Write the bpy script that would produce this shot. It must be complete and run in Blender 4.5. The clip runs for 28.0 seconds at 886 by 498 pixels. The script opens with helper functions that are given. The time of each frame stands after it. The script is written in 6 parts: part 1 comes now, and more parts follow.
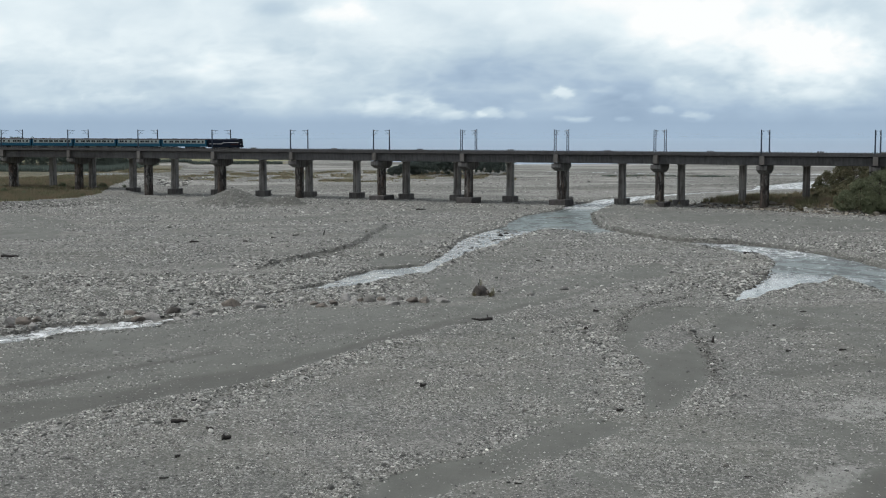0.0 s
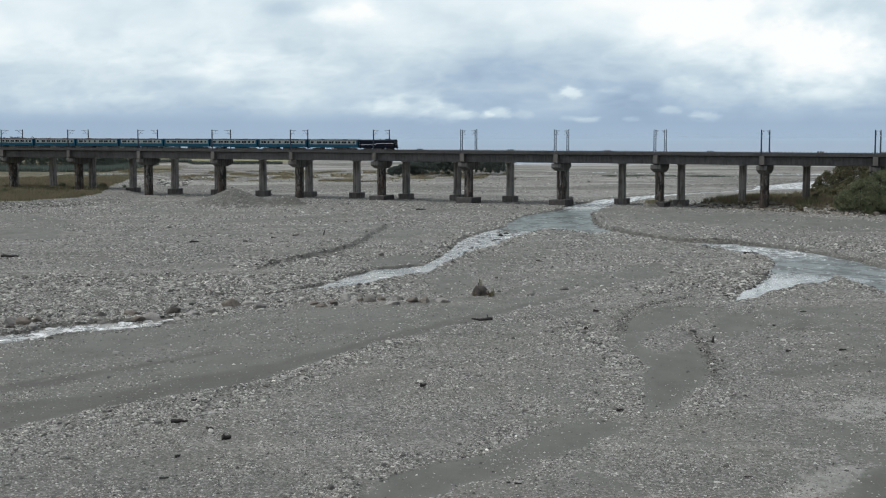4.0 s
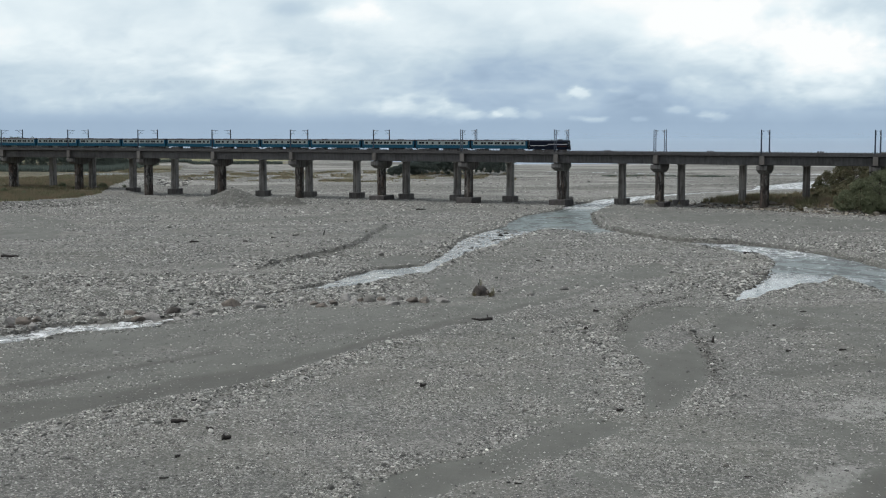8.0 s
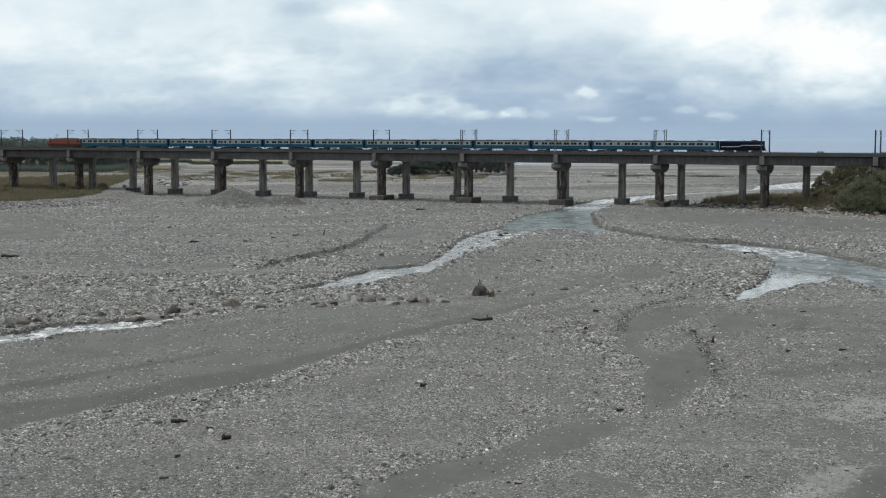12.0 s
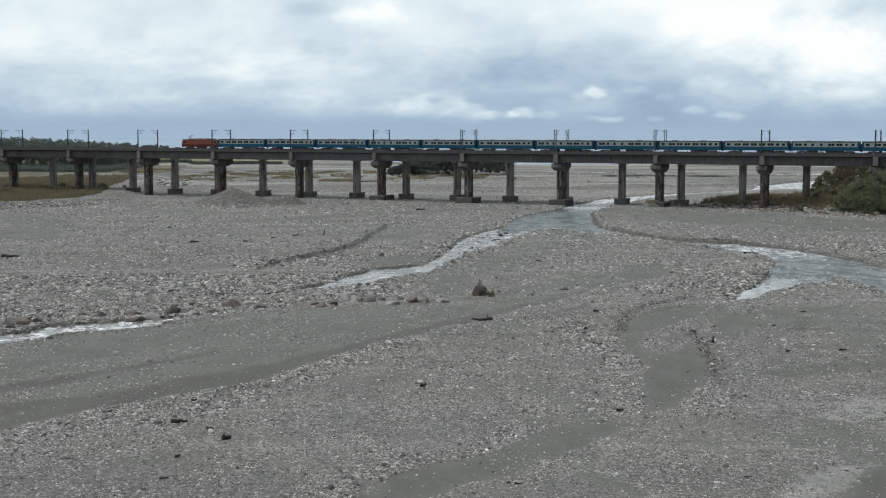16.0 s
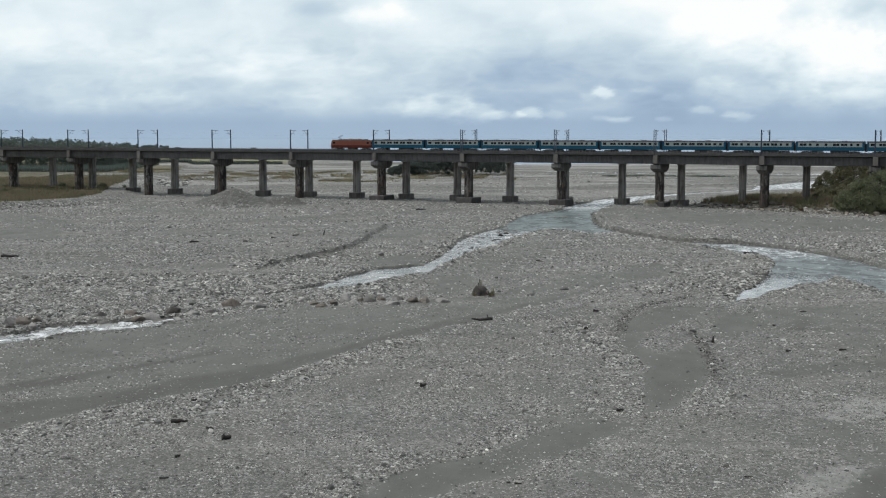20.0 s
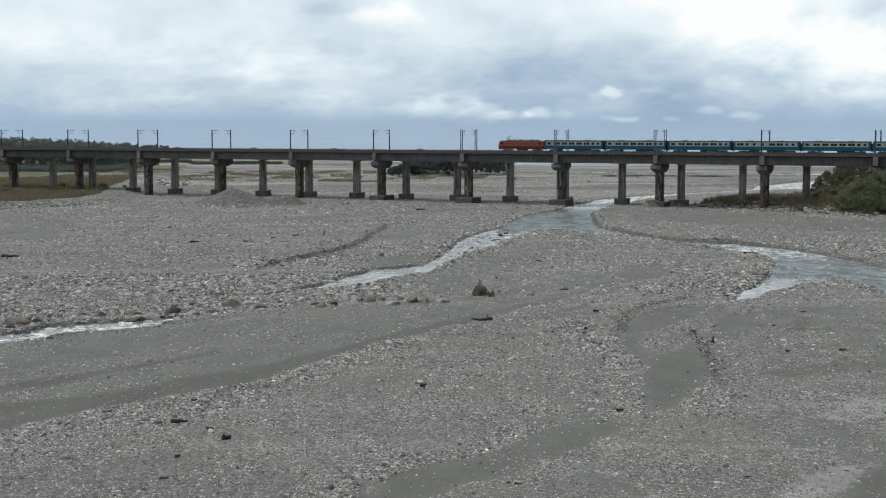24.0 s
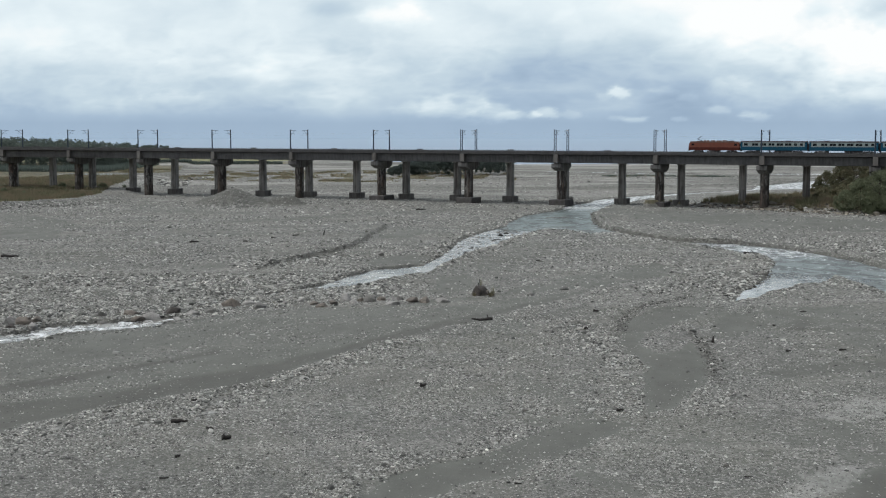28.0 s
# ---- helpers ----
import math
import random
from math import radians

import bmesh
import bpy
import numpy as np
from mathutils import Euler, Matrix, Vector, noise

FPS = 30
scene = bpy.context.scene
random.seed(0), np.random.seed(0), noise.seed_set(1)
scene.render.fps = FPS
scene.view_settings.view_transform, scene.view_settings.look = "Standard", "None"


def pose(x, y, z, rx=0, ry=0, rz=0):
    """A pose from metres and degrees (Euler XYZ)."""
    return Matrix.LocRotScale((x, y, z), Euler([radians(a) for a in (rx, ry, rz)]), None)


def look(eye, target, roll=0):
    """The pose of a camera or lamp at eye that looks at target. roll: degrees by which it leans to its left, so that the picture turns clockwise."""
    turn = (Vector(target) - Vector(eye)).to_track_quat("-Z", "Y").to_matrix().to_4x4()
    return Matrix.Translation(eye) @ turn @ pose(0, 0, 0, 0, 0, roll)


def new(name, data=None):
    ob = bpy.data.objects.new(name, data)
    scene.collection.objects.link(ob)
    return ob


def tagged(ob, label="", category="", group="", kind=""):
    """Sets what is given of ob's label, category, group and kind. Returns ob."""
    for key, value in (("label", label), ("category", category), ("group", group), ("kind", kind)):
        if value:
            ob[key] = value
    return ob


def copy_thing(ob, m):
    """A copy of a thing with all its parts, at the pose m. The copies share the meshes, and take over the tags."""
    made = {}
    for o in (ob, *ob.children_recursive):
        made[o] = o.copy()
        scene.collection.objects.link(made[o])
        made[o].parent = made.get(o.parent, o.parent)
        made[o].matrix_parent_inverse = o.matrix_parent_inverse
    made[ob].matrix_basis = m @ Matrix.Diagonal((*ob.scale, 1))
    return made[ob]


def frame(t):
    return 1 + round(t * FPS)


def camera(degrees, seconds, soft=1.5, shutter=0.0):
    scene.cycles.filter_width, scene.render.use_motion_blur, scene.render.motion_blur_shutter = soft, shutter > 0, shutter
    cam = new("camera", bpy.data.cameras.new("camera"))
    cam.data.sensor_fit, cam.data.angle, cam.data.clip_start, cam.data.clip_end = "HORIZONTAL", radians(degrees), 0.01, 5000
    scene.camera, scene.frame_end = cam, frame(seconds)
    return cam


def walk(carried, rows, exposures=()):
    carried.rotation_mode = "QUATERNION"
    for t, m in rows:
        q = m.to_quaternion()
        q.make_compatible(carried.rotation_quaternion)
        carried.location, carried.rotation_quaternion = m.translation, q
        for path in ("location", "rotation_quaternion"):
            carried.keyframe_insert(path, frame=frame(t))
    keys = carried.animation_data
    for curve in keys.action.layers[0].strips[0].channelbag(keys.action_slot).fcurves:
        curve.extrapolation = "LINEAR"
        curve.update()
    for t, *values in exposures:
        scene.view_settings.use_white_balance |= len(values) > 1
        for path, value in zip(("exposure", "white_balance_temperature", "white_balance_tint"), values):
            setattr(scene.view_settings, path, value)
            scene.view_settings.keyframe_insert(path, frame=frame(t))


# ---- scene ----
SECONDS = 28.0
EYE_Z = 24.5
TILT = 5.049
cam = camera(36.03, SECONDS, soft=1.15)
CAM_POSE = pose(0, 0, EYE_Z, 90 - TILT)
walk(cam, [(0, CAM_POSE), (SECONDS, CAM_POSE)], [(0, 0.0), (SECONDS, 0.0)])

# ---------------------------------------------------------------- light
SUN_EL, SUN_AZ = 64.0, -106.0     # degrees; azimuth from +y towards +x
world = bpy.data.worlds.new("world")
scene.world = world
world.use_nodes = True
wn = world.node_tree.nodes
sky = wn.new("ShaderNodeTexSky")
sky.sky_type = 'NISHITA'
sky.sun_disc = False
sky.sun_elevation, sky.sun_rotation = radians(SUN_EL), radians(SUN_AZ)
sky.air_density, sky.dust_density, sky.ozone_density = 1.0, 4.0, 1.0
grey = wn.new("ShaderNodeHueSaturation")
grey.inputs["Saturation"].default_value = 0.42
world.node_tree.links.new(sky.outputs[0], grey.inputs["Color"])
world.node_tree.links.new(grey.outputs[0], wn["Background"].inputs["Color"])
wn["Background"].inputs["Strength"].default_value = 0.115

sun = new("sun", bpy.data.lights.new("sun", 'SUN'))
sun.data.energy, sun.data.angle, sun.data.color = 1.42, radians(40), (1.0, 0.99, 0.97)
_a = radians(SUN_AZ)
sun.matrix_world = look((math.sin(_a) * 60, math.cos(_a) * 60, 60 * math.tan(radians(SUN_EL))), (0, 0, 0))

# ---------------------------------------------------------------- small tools


def _hash(ix, iy, seed):
    n = (ix.astype(np.int64) * 374761393 + iy.astype(np.int64) * 668265263 + seed * 974711) & 0x7FFFFFFF
    n = ((n ^ (n >> 13)) * 1274126177) & 0x7FFFFFFF
    return ((n ^ (n >> 16)) & 0xFFFF) / 65535.0


def vnoise(x, y, seed=0):
    ix, iy = np.floor(x), np.floor(y)
    fx, fy = x - ix, y - iy
    fx, fy = fx * fx * (3 - 2 * fx), fy * fy * (3 - 2 * fy)
    a, b = _hash(ix, iy, seed), _hash(ix + 1, iy, seed)
    c, d = _hash(ix, iy + 1, seed), _hash(ix + 1, iy + 1, seed)
    return (a + (b - a) * fx) * (1 - fy) + (c + (d - c) * fx) * fy - 0.5


def fbm(x, y, octaves=4, seed=0, gain=0.5):
    out, amp = 0.0, 1.0
    for k in range(octaves):
        out = out + amp * vnoise(x * 2 ** k, y * 2 ** k, seed + k)
        amp *= gain
    return out


def step(a, b, x):
    t = np.clip((x - a) / (b - a), 0, 1)
    return t * t * (3 - 2 * t)


def beside(x, y, line):
    """Distance to the edge of a band along a line of (x, y, half width); negative inside."""
    best = np.full(np.shape(x), 1e9)
    for p, q in zip(line[:-1], line[1:]):
        dx, dy = q[0] - p[0], q[1] - p[1]
        t = np.clip(((x - p[0]) * dx + (y - p[1]) * dy) / (dx * dx + dy * dy), 0, 1)
        w = (p[2] + (q[2] - p[2]) * t) if len(p) > 2 else 0.0
        best = np.minimum(best, np.hypot(x - p[0] - t * dx, y - p[1] - t * dy) - w)
    return best


def side_of(x, y, line):
    """Signed distance to an open line of (x, y): positive on the left of its run."""
    best, sign = np.full(np.shape(x), 1e9), np.ones(np.shape(x))
    for p, q in zip(line[:-1], line[1:]):
        dx, dy = q[0] - p[0], q[1] - p[1]
        t = np.clip(((x - p[0]) * dx + (y - p[1]) * dy) / (dx * dx + dy * dy), 0, 1)
        d = np.hypot(x - p[0] - t * dx, y - p[1] - t * dy)
        near = d < best
        best = np.where(near, d, best)
        sign = np.where(near, np.sign(dx * (y - p[1]) - dy * (x - p[0])), sign)
    return best * sign


def np_mesh(name, verts, faces, material, smooth=False, values=None):
    """A mesh from arrays; faces is (n, 3) or (n, 4)."""
    me = bpy.data.meshes.new(name)
    n, k = faces.shape
    me.vertices.add(len(verts))
    me.vertices.foreach_set("co", np.ascontiguousarray(verts, np.float32).ravel())
    me.loops.add(n * k)
    me.loops.foreach_set("vertex_index", np.ascontiguousarray(faces, np.int32).ravel())
    me.polygons.add(n)
    me.polygons.foreach_set("loop_start", np.arange(0, n * k, k, dtype=np.int32))
    me.polygons.foreach_set("use_smooth", np.full(n, smooth))
    for key, v in (values or {}).items():
        me.attributes.new(key, 'FLOAT', 'POINT').data.foreach_set("value", np.ascontiguousarray(v, np.float32).ravel())
    me.update(calc_edges=True)
    me.validate()
    me.materials.append(material)
    return me


def box(bm, x, y, z, sx, sy, sz, rz=0.0, ry=0.0):
    """A box by its centre and full sizes."""
    m = pose(x, y, z, 0, ry, rz) @ Matrix.Diagonal((sx, sy, sz, 1))
    return bmesh.ops.create_cube(bm, size=1, matrix=m)["verts"]


def rod(bm, a, b, r0, r1=None, n=6):
    a, b = Vector(a), Vector(b)
    m = Matrix.Translation((a + b) / 2) @ (b - a).to_track_quat("Z", "Y").to_matrix().to_4x4()
    bmesh.ops.create_cone(bm, cap_ends=True, segments=n, radius1=r0, radius2=r0 if r1 is None else r1, depth=(b - a).length, matrix=m)


def loft(bm, rings, cap=True):
    """Skin through rings of equally many points."""
    rows = [[bm.verts.new(p) for p in ring] for ring in rings]
    n = len(rows[0])
    for lo, hi in zip(rows[:-1], rows[1:]):
        for k in range(n):
            bm.faces.new((lo[k], lo[(k + 1) % n], hi[(k + 1) % n], hi[k]))
    if cap:
        bm.faces.new(rows[0][::-1])
        bm.faces.new(rows[-1])


def soften(bm, width, segments=2):
    bm.normal_update()
    edges = [e for e in bm.edges if len(e.link_faces) == 2 and e.calc_face_angle(0) > 0.6]
    bmesh.ops.bevel(bm, geom=edges, offset=width, segments=segments, affect='EDGES', clamp_overlap=True)


def mesh_of(name, bm, material, smooth=False):
    bmesh.ops.recalc_face_normals(bm, faces=bm.faces)
    me = bpy.data.meshes.new(name)
    bm.to_mesh(me)
    bm.free()
    me.materials.append(material)
    if smooth:
        me.polygons.foreach_set("use_smooth", np.full(len(me.polygons), True))
    return me


def part(name, bm, material, parent, label="", at=None, smooth=False):
    """Links a bmesh (or a mesh) as one object under a thing or a part."""
    ob = new(name, mesh_of(name, bm, material, smooth) if isinstance(bm, bmesh.types.BMesh) else bm)
    ob.parent = parent
    if at is not None:
        ob.matrix_basis = at
    return tagged(ob, label)


# ---------------------------------------------------------------- materials
def material(name):
    m = bpy.data.materials.new(name)
    m.use_nodes = True
    return m, m.node_tree.nodes, m.node_tree.links, m.node_tree.nodes["Principled BSDF"]


class Nodes:
    """Short hands for building node trees."""

    def __init__(self, name):
        self.mat, self.n, self.l, self.bsdf = material(name)
        self.geo = self.n.new("ShaderNodeTexCoord")

    def put(self, socket, value):
        if isinstance(value, bpy.types.NodeSocket):
            self.l.new(value, socket)
        elif value is not None:
            socket.default_value = value if not isinstance(value, tuple) or len(value) == 4 or socket.type == 'VECTOR' else (*value, 1)

    def pos(self, scale=(1, 1, 1)):
        m = self.n.new("ShaderNodeMapping")
        self.l.new(self.geo.outputs["Object"], m.inputs["Vector"])
        m.inputs["Scale"].default_value = scale
        return m.outputs[0]

    def apart(self, scale=(1, 1, 1)):
        """Like pos, but shifted at random from object to object."""
        add, turn = self.n.new("ShaderNodeVectorMath"), self.n.new("ShaderNodeVectorMath")
        turn.operation = 'SCALE'
        turn.inputs[0].default_value = (61, 37, 83)
        self.l.new(self.rand(), turn.inputs["Scale"])
        self.l.new(self.pos(scale), add.inputs[0]), self.l.new(turn.outputs[0], add.inputs[1])
        return add.outputs[0]

    def noise(self, scale, detail=4, rough=0.55, vec=None, distortion=0.0):
        t = self.n.new("ShaderNodeTexNoise")
        self.put(t.inputs["Vector"], vec if vec is not None else self.geo.outputs["Object"])
        t.inputs["Scale"].default_value, t.inputs["Detail"].default_value = scale, detail
        t.inputs["Roughness"].default_value, t.inputs["Distortion"].default_value = rough, distortion
        return t.outputs["Fac"]

    def voronoi(self, scale, what="Color", vec=None, feature='F1'):
        t = self.n.new("ShaderNodeTexVoronoi")
        t.feature = feature
        self.put(t.inputs["Vector"], vec if vec is not None else self.geo.outputs["Object"])
        t.inputs["Scale"].default_value = scale
        return t.outputs[what]

    def attr(self, name):
        t = self.n.new("ShaderNodeAttribute")
        t.attribute_name = name
        return t.outputs["Fac"]

    def math(self, op, a, b=None, clamp=False):
        t = self.n.new("ShaderNodeMath")
        t.operation, t.use_clamp = op, clamp
        self.put(t.inputs[0], a), self.put(t.inputs[1], b)
        return t.outputs[0]

    def span(self, v, a, b, lo=0.0, hi=1.0):
        t = self.n.new("ShaderNodeMapRange")
        t.clamp = True
        for s, x in zip(t.inputs[:5], (v, a, b, lo, hi)):
            self.put(s, x)
        return t.outputs[0]

    def mix(self, fac, a, b, blend='MIX'):
        t = self.n.new("ShaderNodeMix")
        t.data_type, t.blend_type = 'RGBA', blend
        self.put(t.inputs[0], fac), self.put(t.inputs[6], a), self.put(t.inputs[7], b)
        return t.outputs[2]

    def ramp(self, fac, *stops):
        t = self.n.new("ShaderNodeValToRGB")
        while len(t.color_ramp.elements) < len(stops):
            t.color_ramp.elements.new(0.5)
        for e, (p, c) in zip(t.color_ramp.elements, stops):
            e.position, e.color = p, (*c, 1)
        self.put(t.inputs[0], fac)
        return t.outputs[0]

    def bump(self, height, strength=0.4, distance=0.05, normal=None):
        t = self.n.new("ShaderNodeBump")
        t.inputs["Strength"].default_value, t.inputs["Distance"].default_value = strength, distance
        self.put(t.inputs["Height"], height)
        self.put(t.inputs["Normal"], normal)
        return t.outputs[0]

    def rand(self):
        return self.n.new("ShaderNodeObjectInfo").outputs["Random"]

    def island(self):
        return self.n.new("ShaderNodeNewGeometry").outputs["Random Per Island"]

    def done(self, color=None, rough=None, normal=None, metal=None):
        for key, v in (("Base Color", color), ("Roughness", rough), ("Normal", normal), ("Metallic", metal)):
            if v is not None:
                self.put(self.bsdf.inputs[key], v)
        return self.mat


def concrete(name, light, dark, streak=0.6, base_stain=None, rust=None):
    """Weathered concrete with run-down streaks and patches."""
    k = Nodes(name)
    patch = k.noise(0.35, 5, 0.6, k.apart())
    runs = k.noise(1.0, 4, 0.6, k.apart((1.6, 1.6, 0.10)))
    fine = k.noise(9, 3)
    f = k.math('ADD', k.math('MULTIPLY', patch, 0.6), k.math('MULTIPLY', runs, streak))
    f = k.span(k.math('ADD', f, k.math('MULTIPLY', k.rand(), 0.12)), 0.22 + 0.5 * streak, 0.50 + 0.5 * streak)
    c = k.mix(f, light, dark)
    c = k.mix(k.span(fine, 0.3, 0.7, 0, 0.25), c, (0.08, 0.08, 0.075))
    if rust:
        c = k.mix(k.span(k.noise(0.7, 5, 0.7, k.apart((1.2, 1.2, 0.18))), 0.49, 0.58, 0.0, 0.8), c, rust)
        c = k.mix(k.span(k.noise(0.8, 7, 0.75, k.apart((1.3, 1.3, 0.4))), 0.48, 0.54, 0.0, 0.85), c, (0.017, 0.015, 0.014))
    if base_stain:
        z = k.n.new("ShaderNodeSeparateXYZ")
        k.l.new(k.geo.outputs["Object"], z.inputs[0])
        wob = k.math('ADD', z.outputs[2], k.math('MULTIPLY', k.noise(0.8, 4), base_stain * 1.2))
        c = k.mix(k.span(wob, base_stain * 0.9, base_stain * 1.9, 0.75, 0.0), c, (0.055, 0.048, 0.04))
    return k.done(c, 0.88, k.bump(fine, 0.3, 0.03))


def paint(name, color, rough=0.45, dirt=0.35, metal=0.0, gloss=0.3):
    k = Nodes(name)
    k.bsdf.inputs["Specular IOR Level"].default_value = gloss
    d = k.math('ADD', k.math('MULTIPLY', k.noise(1.2, 5, 0.65), 0.6), k.math('MULTIPLY', k.noise(0.8, 3, 0.6, k.pos((3, 3, 0.3))), 0.4))
    c = k.mix(k.span(d, 0.42, 0.75, 0, dirt), color, tuple(0.25 * x + 0.012 for x in color))
    return k.done(c, k.span(k.noise(5, 3), 0.3, 0.7, rough - 0.08, rough + 0.15), None, metal)


CONC_WEB = concrete("girder_concrete", (0.1403, 0.1442, 0.1494), (0.07144, 0.07273, 0.07531))
CONC_EDGE = concrete("edge_concrete", (0.07468, 0.07728, 0.08122), (0.03668, 0.0372, 0.03825))
CONC_PIER = concrete("pier_concrete", (0.300, 0.298, 0.282), (0.054, 0.047, 0.042), 1.5, 3.6, (0.120, 0.082, 0.062))
CONC_CAP = concrete("cap_concrete", (0.209, 0.2125, 0.209), (0.07595, 0.07256, 0.06919), 0.8)
CONC_CORBEL = concrete("corbel_concrete", (0.1704, 0.1685, 0.1604), (0.1003, 0.09628, 0.0903))
CONC_OLD = concrete("old_pier_concrete", (0.3472, 0.3494, 0.336), (0.1288, 0.1254, 0.1176), 1.3)
CONC_FOOT = concrete("footing_concrete", (0.09737, 0.09433, 0.0928), (0.04564, 0.0426, 0.04077), 0.7)
CONC_FOOT_OLD = concrete("old_footing_concrete", (0.198, 0.1956, 0.1848), (0.072, 0.0696, 0.0648), 0.7)
STEEL_MAST = paint("galvanised_mast", (0.0432, 0.0624, 0.0936), 0.5, 0.4, 0.3)
STEEL_LATTICE = paint("lattice_mast_steel", (0.075, 0.098, 0.130), 0.5, 0.4, 0.3)
WIRE = paint("wire_copper", (0.30, 0.33, 0.36), 0.5, 0.2, 0.4)
RAIL = paint("rail_steel", (0.12, 0.10, 0.085), 0.45, 0.5, 0.6)
PORCELAIN = paint("porcelain", (0.55, 0.55, 0.54), 0.25, 0.2)
BALLAST = concrete("ballast", (0.13, 0.12, 0.11), (0.07, 0.065, 0.06), 0.1)
RAILING = paint("railing_paint", (0.10, 0.10, 0.10), 0.6, 0.5)


def ground_material():
    k = Nodes("riverbed_gravel")
    sand, wet_shade, veg, pale = k.attr("sand"), k.attr("wet_shade"), k.attr("veg"), k.attr("pale")
    cell = k.voronoi(5.5, "Color", k.pos((1.0, 0.75, 1)))
    big = k.voronoi(2.6)
    tiny = k.voronoi(13.0)
    g1, g2, g3 = (k.n.new("ShaderNodeSeparateColor") for _ in range(3))
    for g, c in ((g1, cell), (g2, big), (g3, tiny)):
        k.l.new(c, g.inputs[0])
    v = k.math('ADD', k.math('MULTIPLY', g1.outputs[0], 0.50), k.math('ADD', k.math('MULTIPLY', g2.outputs[0], 0.22), k.math('MULTIPLY', g3.outputs[0], 0.28)))
    gravel = k.ramp(v, (0.26, (0.034, 0.037, 0.035)), (0.44, (0.128, 0.135, 0.128)), (0.60, (0.228, 0.236, 0.224)), (0.78, (0.50, 0.51, 0.495)))
    drift = k.noise(0.07, 5, 0.6, k.pos((1, 0.45, 1)))
    mottle = k.noise(0.55, 10, 0.78, k.pos((1, 0.35, 1)))
    gravel = k.mix(k.span(mottle, 0.36, 0.64, 0.42, 0.0), gravel, (0.06, 0.065, 0.062))
    gravel = k.mix(k.span(mottle, 0.52, 0.75, 0.0, 0.4), gravel, (0.38, 0.39, 0.375))
    gravel = k.mix(k.span(drift, 0.35, 0.7, 0.0, 0.45), gravel, (0.148, 0.153, 0.14))
    bands = k.noise(0.02, 7, 0.68, k.pos((0.35, 1.6, 1)))
    gravel = k.mix(k.span(bands, 0.42, 0.60, 0.28, 0.0), gravel, (0.10, 0.105, 0.10))
    gravel = k.mix(k.span(bands, 0.55, 0.68, 0.0, 0.35), gravel, (0.30, 0.305, 0.295))
    lines = k.noise(0.03, 6, 0.7, k.pos((0.16, 3.0, 1)))
    gravel = k.mix(k.span(lines, 0.40, 0.56, 0.30, 0.0), gravel, (0.11, 0.115, 0.11))
    gravel = k.mix(k.span(lines, 0.56, 0.66, 0.0, 0.4), gravel, (0.36, 0.365, 0.35))
    # gravel lightened with distance from the camera
    gravel = k.mix(k.math('MULTIPLY', k.attr("dry"), 0.08), gravel, (0.26, 0.262, 0.247))
    speck = k.noise(1.5, 5, 0.75, k.pos((1, 0.22, 1)))
    # far bands, sized to suit the camera's view at long range
    far = k.attr("far_distance")
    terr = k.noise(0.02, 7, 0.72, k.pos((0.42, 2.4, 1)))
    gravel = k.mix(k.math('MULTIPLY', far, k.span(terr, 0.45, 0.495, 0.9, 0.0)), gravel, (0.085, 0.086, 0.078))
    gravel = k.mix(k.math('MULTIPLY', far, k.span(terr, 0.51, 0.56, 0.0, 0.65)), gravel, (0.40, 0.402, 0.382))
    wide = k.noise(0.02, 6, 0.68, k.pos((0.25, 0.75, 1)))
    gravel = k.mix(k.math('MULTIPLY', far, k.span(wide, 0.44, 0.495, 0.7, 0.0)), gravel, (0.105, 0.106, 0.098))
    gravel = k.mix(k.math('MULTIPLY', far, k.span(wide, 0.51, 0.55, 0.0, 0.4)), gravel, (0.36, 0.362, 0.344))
    hue = k.noise(0.035, 3)
    gravel = k.mix(k.span(hue, 0.45, 0.58, 0, 0.2), gravel, (0.190, 0.185, 0.183))
    gravel = k.mix(k.span(k.noise(0.05, 4), 0.44, 0.56, 0, 0.25), gravel, (0.198, 0.202, 0.176))
    grain = k.noise(9.0, 4, 0.7)
    film = k.noise(0.25, 5, 0.65, k.pos((1, 0.5, 1)))
    silt = k.mix(k.span(film, 0.3, 0.7), (0.100, 0.107, 0.099), (0.148, 0.155, 0.145))
    silt = k.mix(k.span(grain, 0.45, 0.75, 0, 0.35), silt, (0.235, 0.243, 0.232))
    edge = k.math('ADD', sand, k.math('MULTIPLY', k.math('SUBTRACT', k.noise(0.9, 5, 0.7), 0.5), 0.9))
    c = k.mix(k.span(edge, 0.38, 0.66), gravel, silt)
    patchy = k.span(k.noise(0.05, 5, 0.65, k.pos((0.4, 1.3, 1))), 0.44, 0.56, 0.25, 1.0)
    keep = k.math('MULTIPLY', k.math('MULTIPLY', patchy, k.span(sand, 0.2, 0.8, 1.0, 0.2)), k.span(k.attr("mid_distance"), 0.0, 1.0, 0.15, 1.0))
    c = k.mix(k.math('MULTIPLY', keep, k.span(speck, 0.40, 0.485, 0.5, 0.0)), c, (0.055, 0.059, 0.057))
    c = k.mix(k.math('MULTIPLY', keep, k.span(speck, 0.52, 0.60, 0.0, 0.5)), c, (0.38, 0.39, 0.375))
    # stone-like cells stretched along y to suit the camera's view
    lumps = k.n.new("ShaderNodeSeparateColor")
    k.l.new(k.voronoi(1.9, "Color", k.pos((1, 0.4, 1))), lumps.inputs[0])
    mid = k.math('MULTIPLY', keep, k.attr("mid_distance"))
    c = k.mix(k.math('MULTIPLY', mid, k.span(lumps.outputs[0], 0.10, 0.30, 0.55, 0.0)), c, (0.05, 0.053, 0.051))
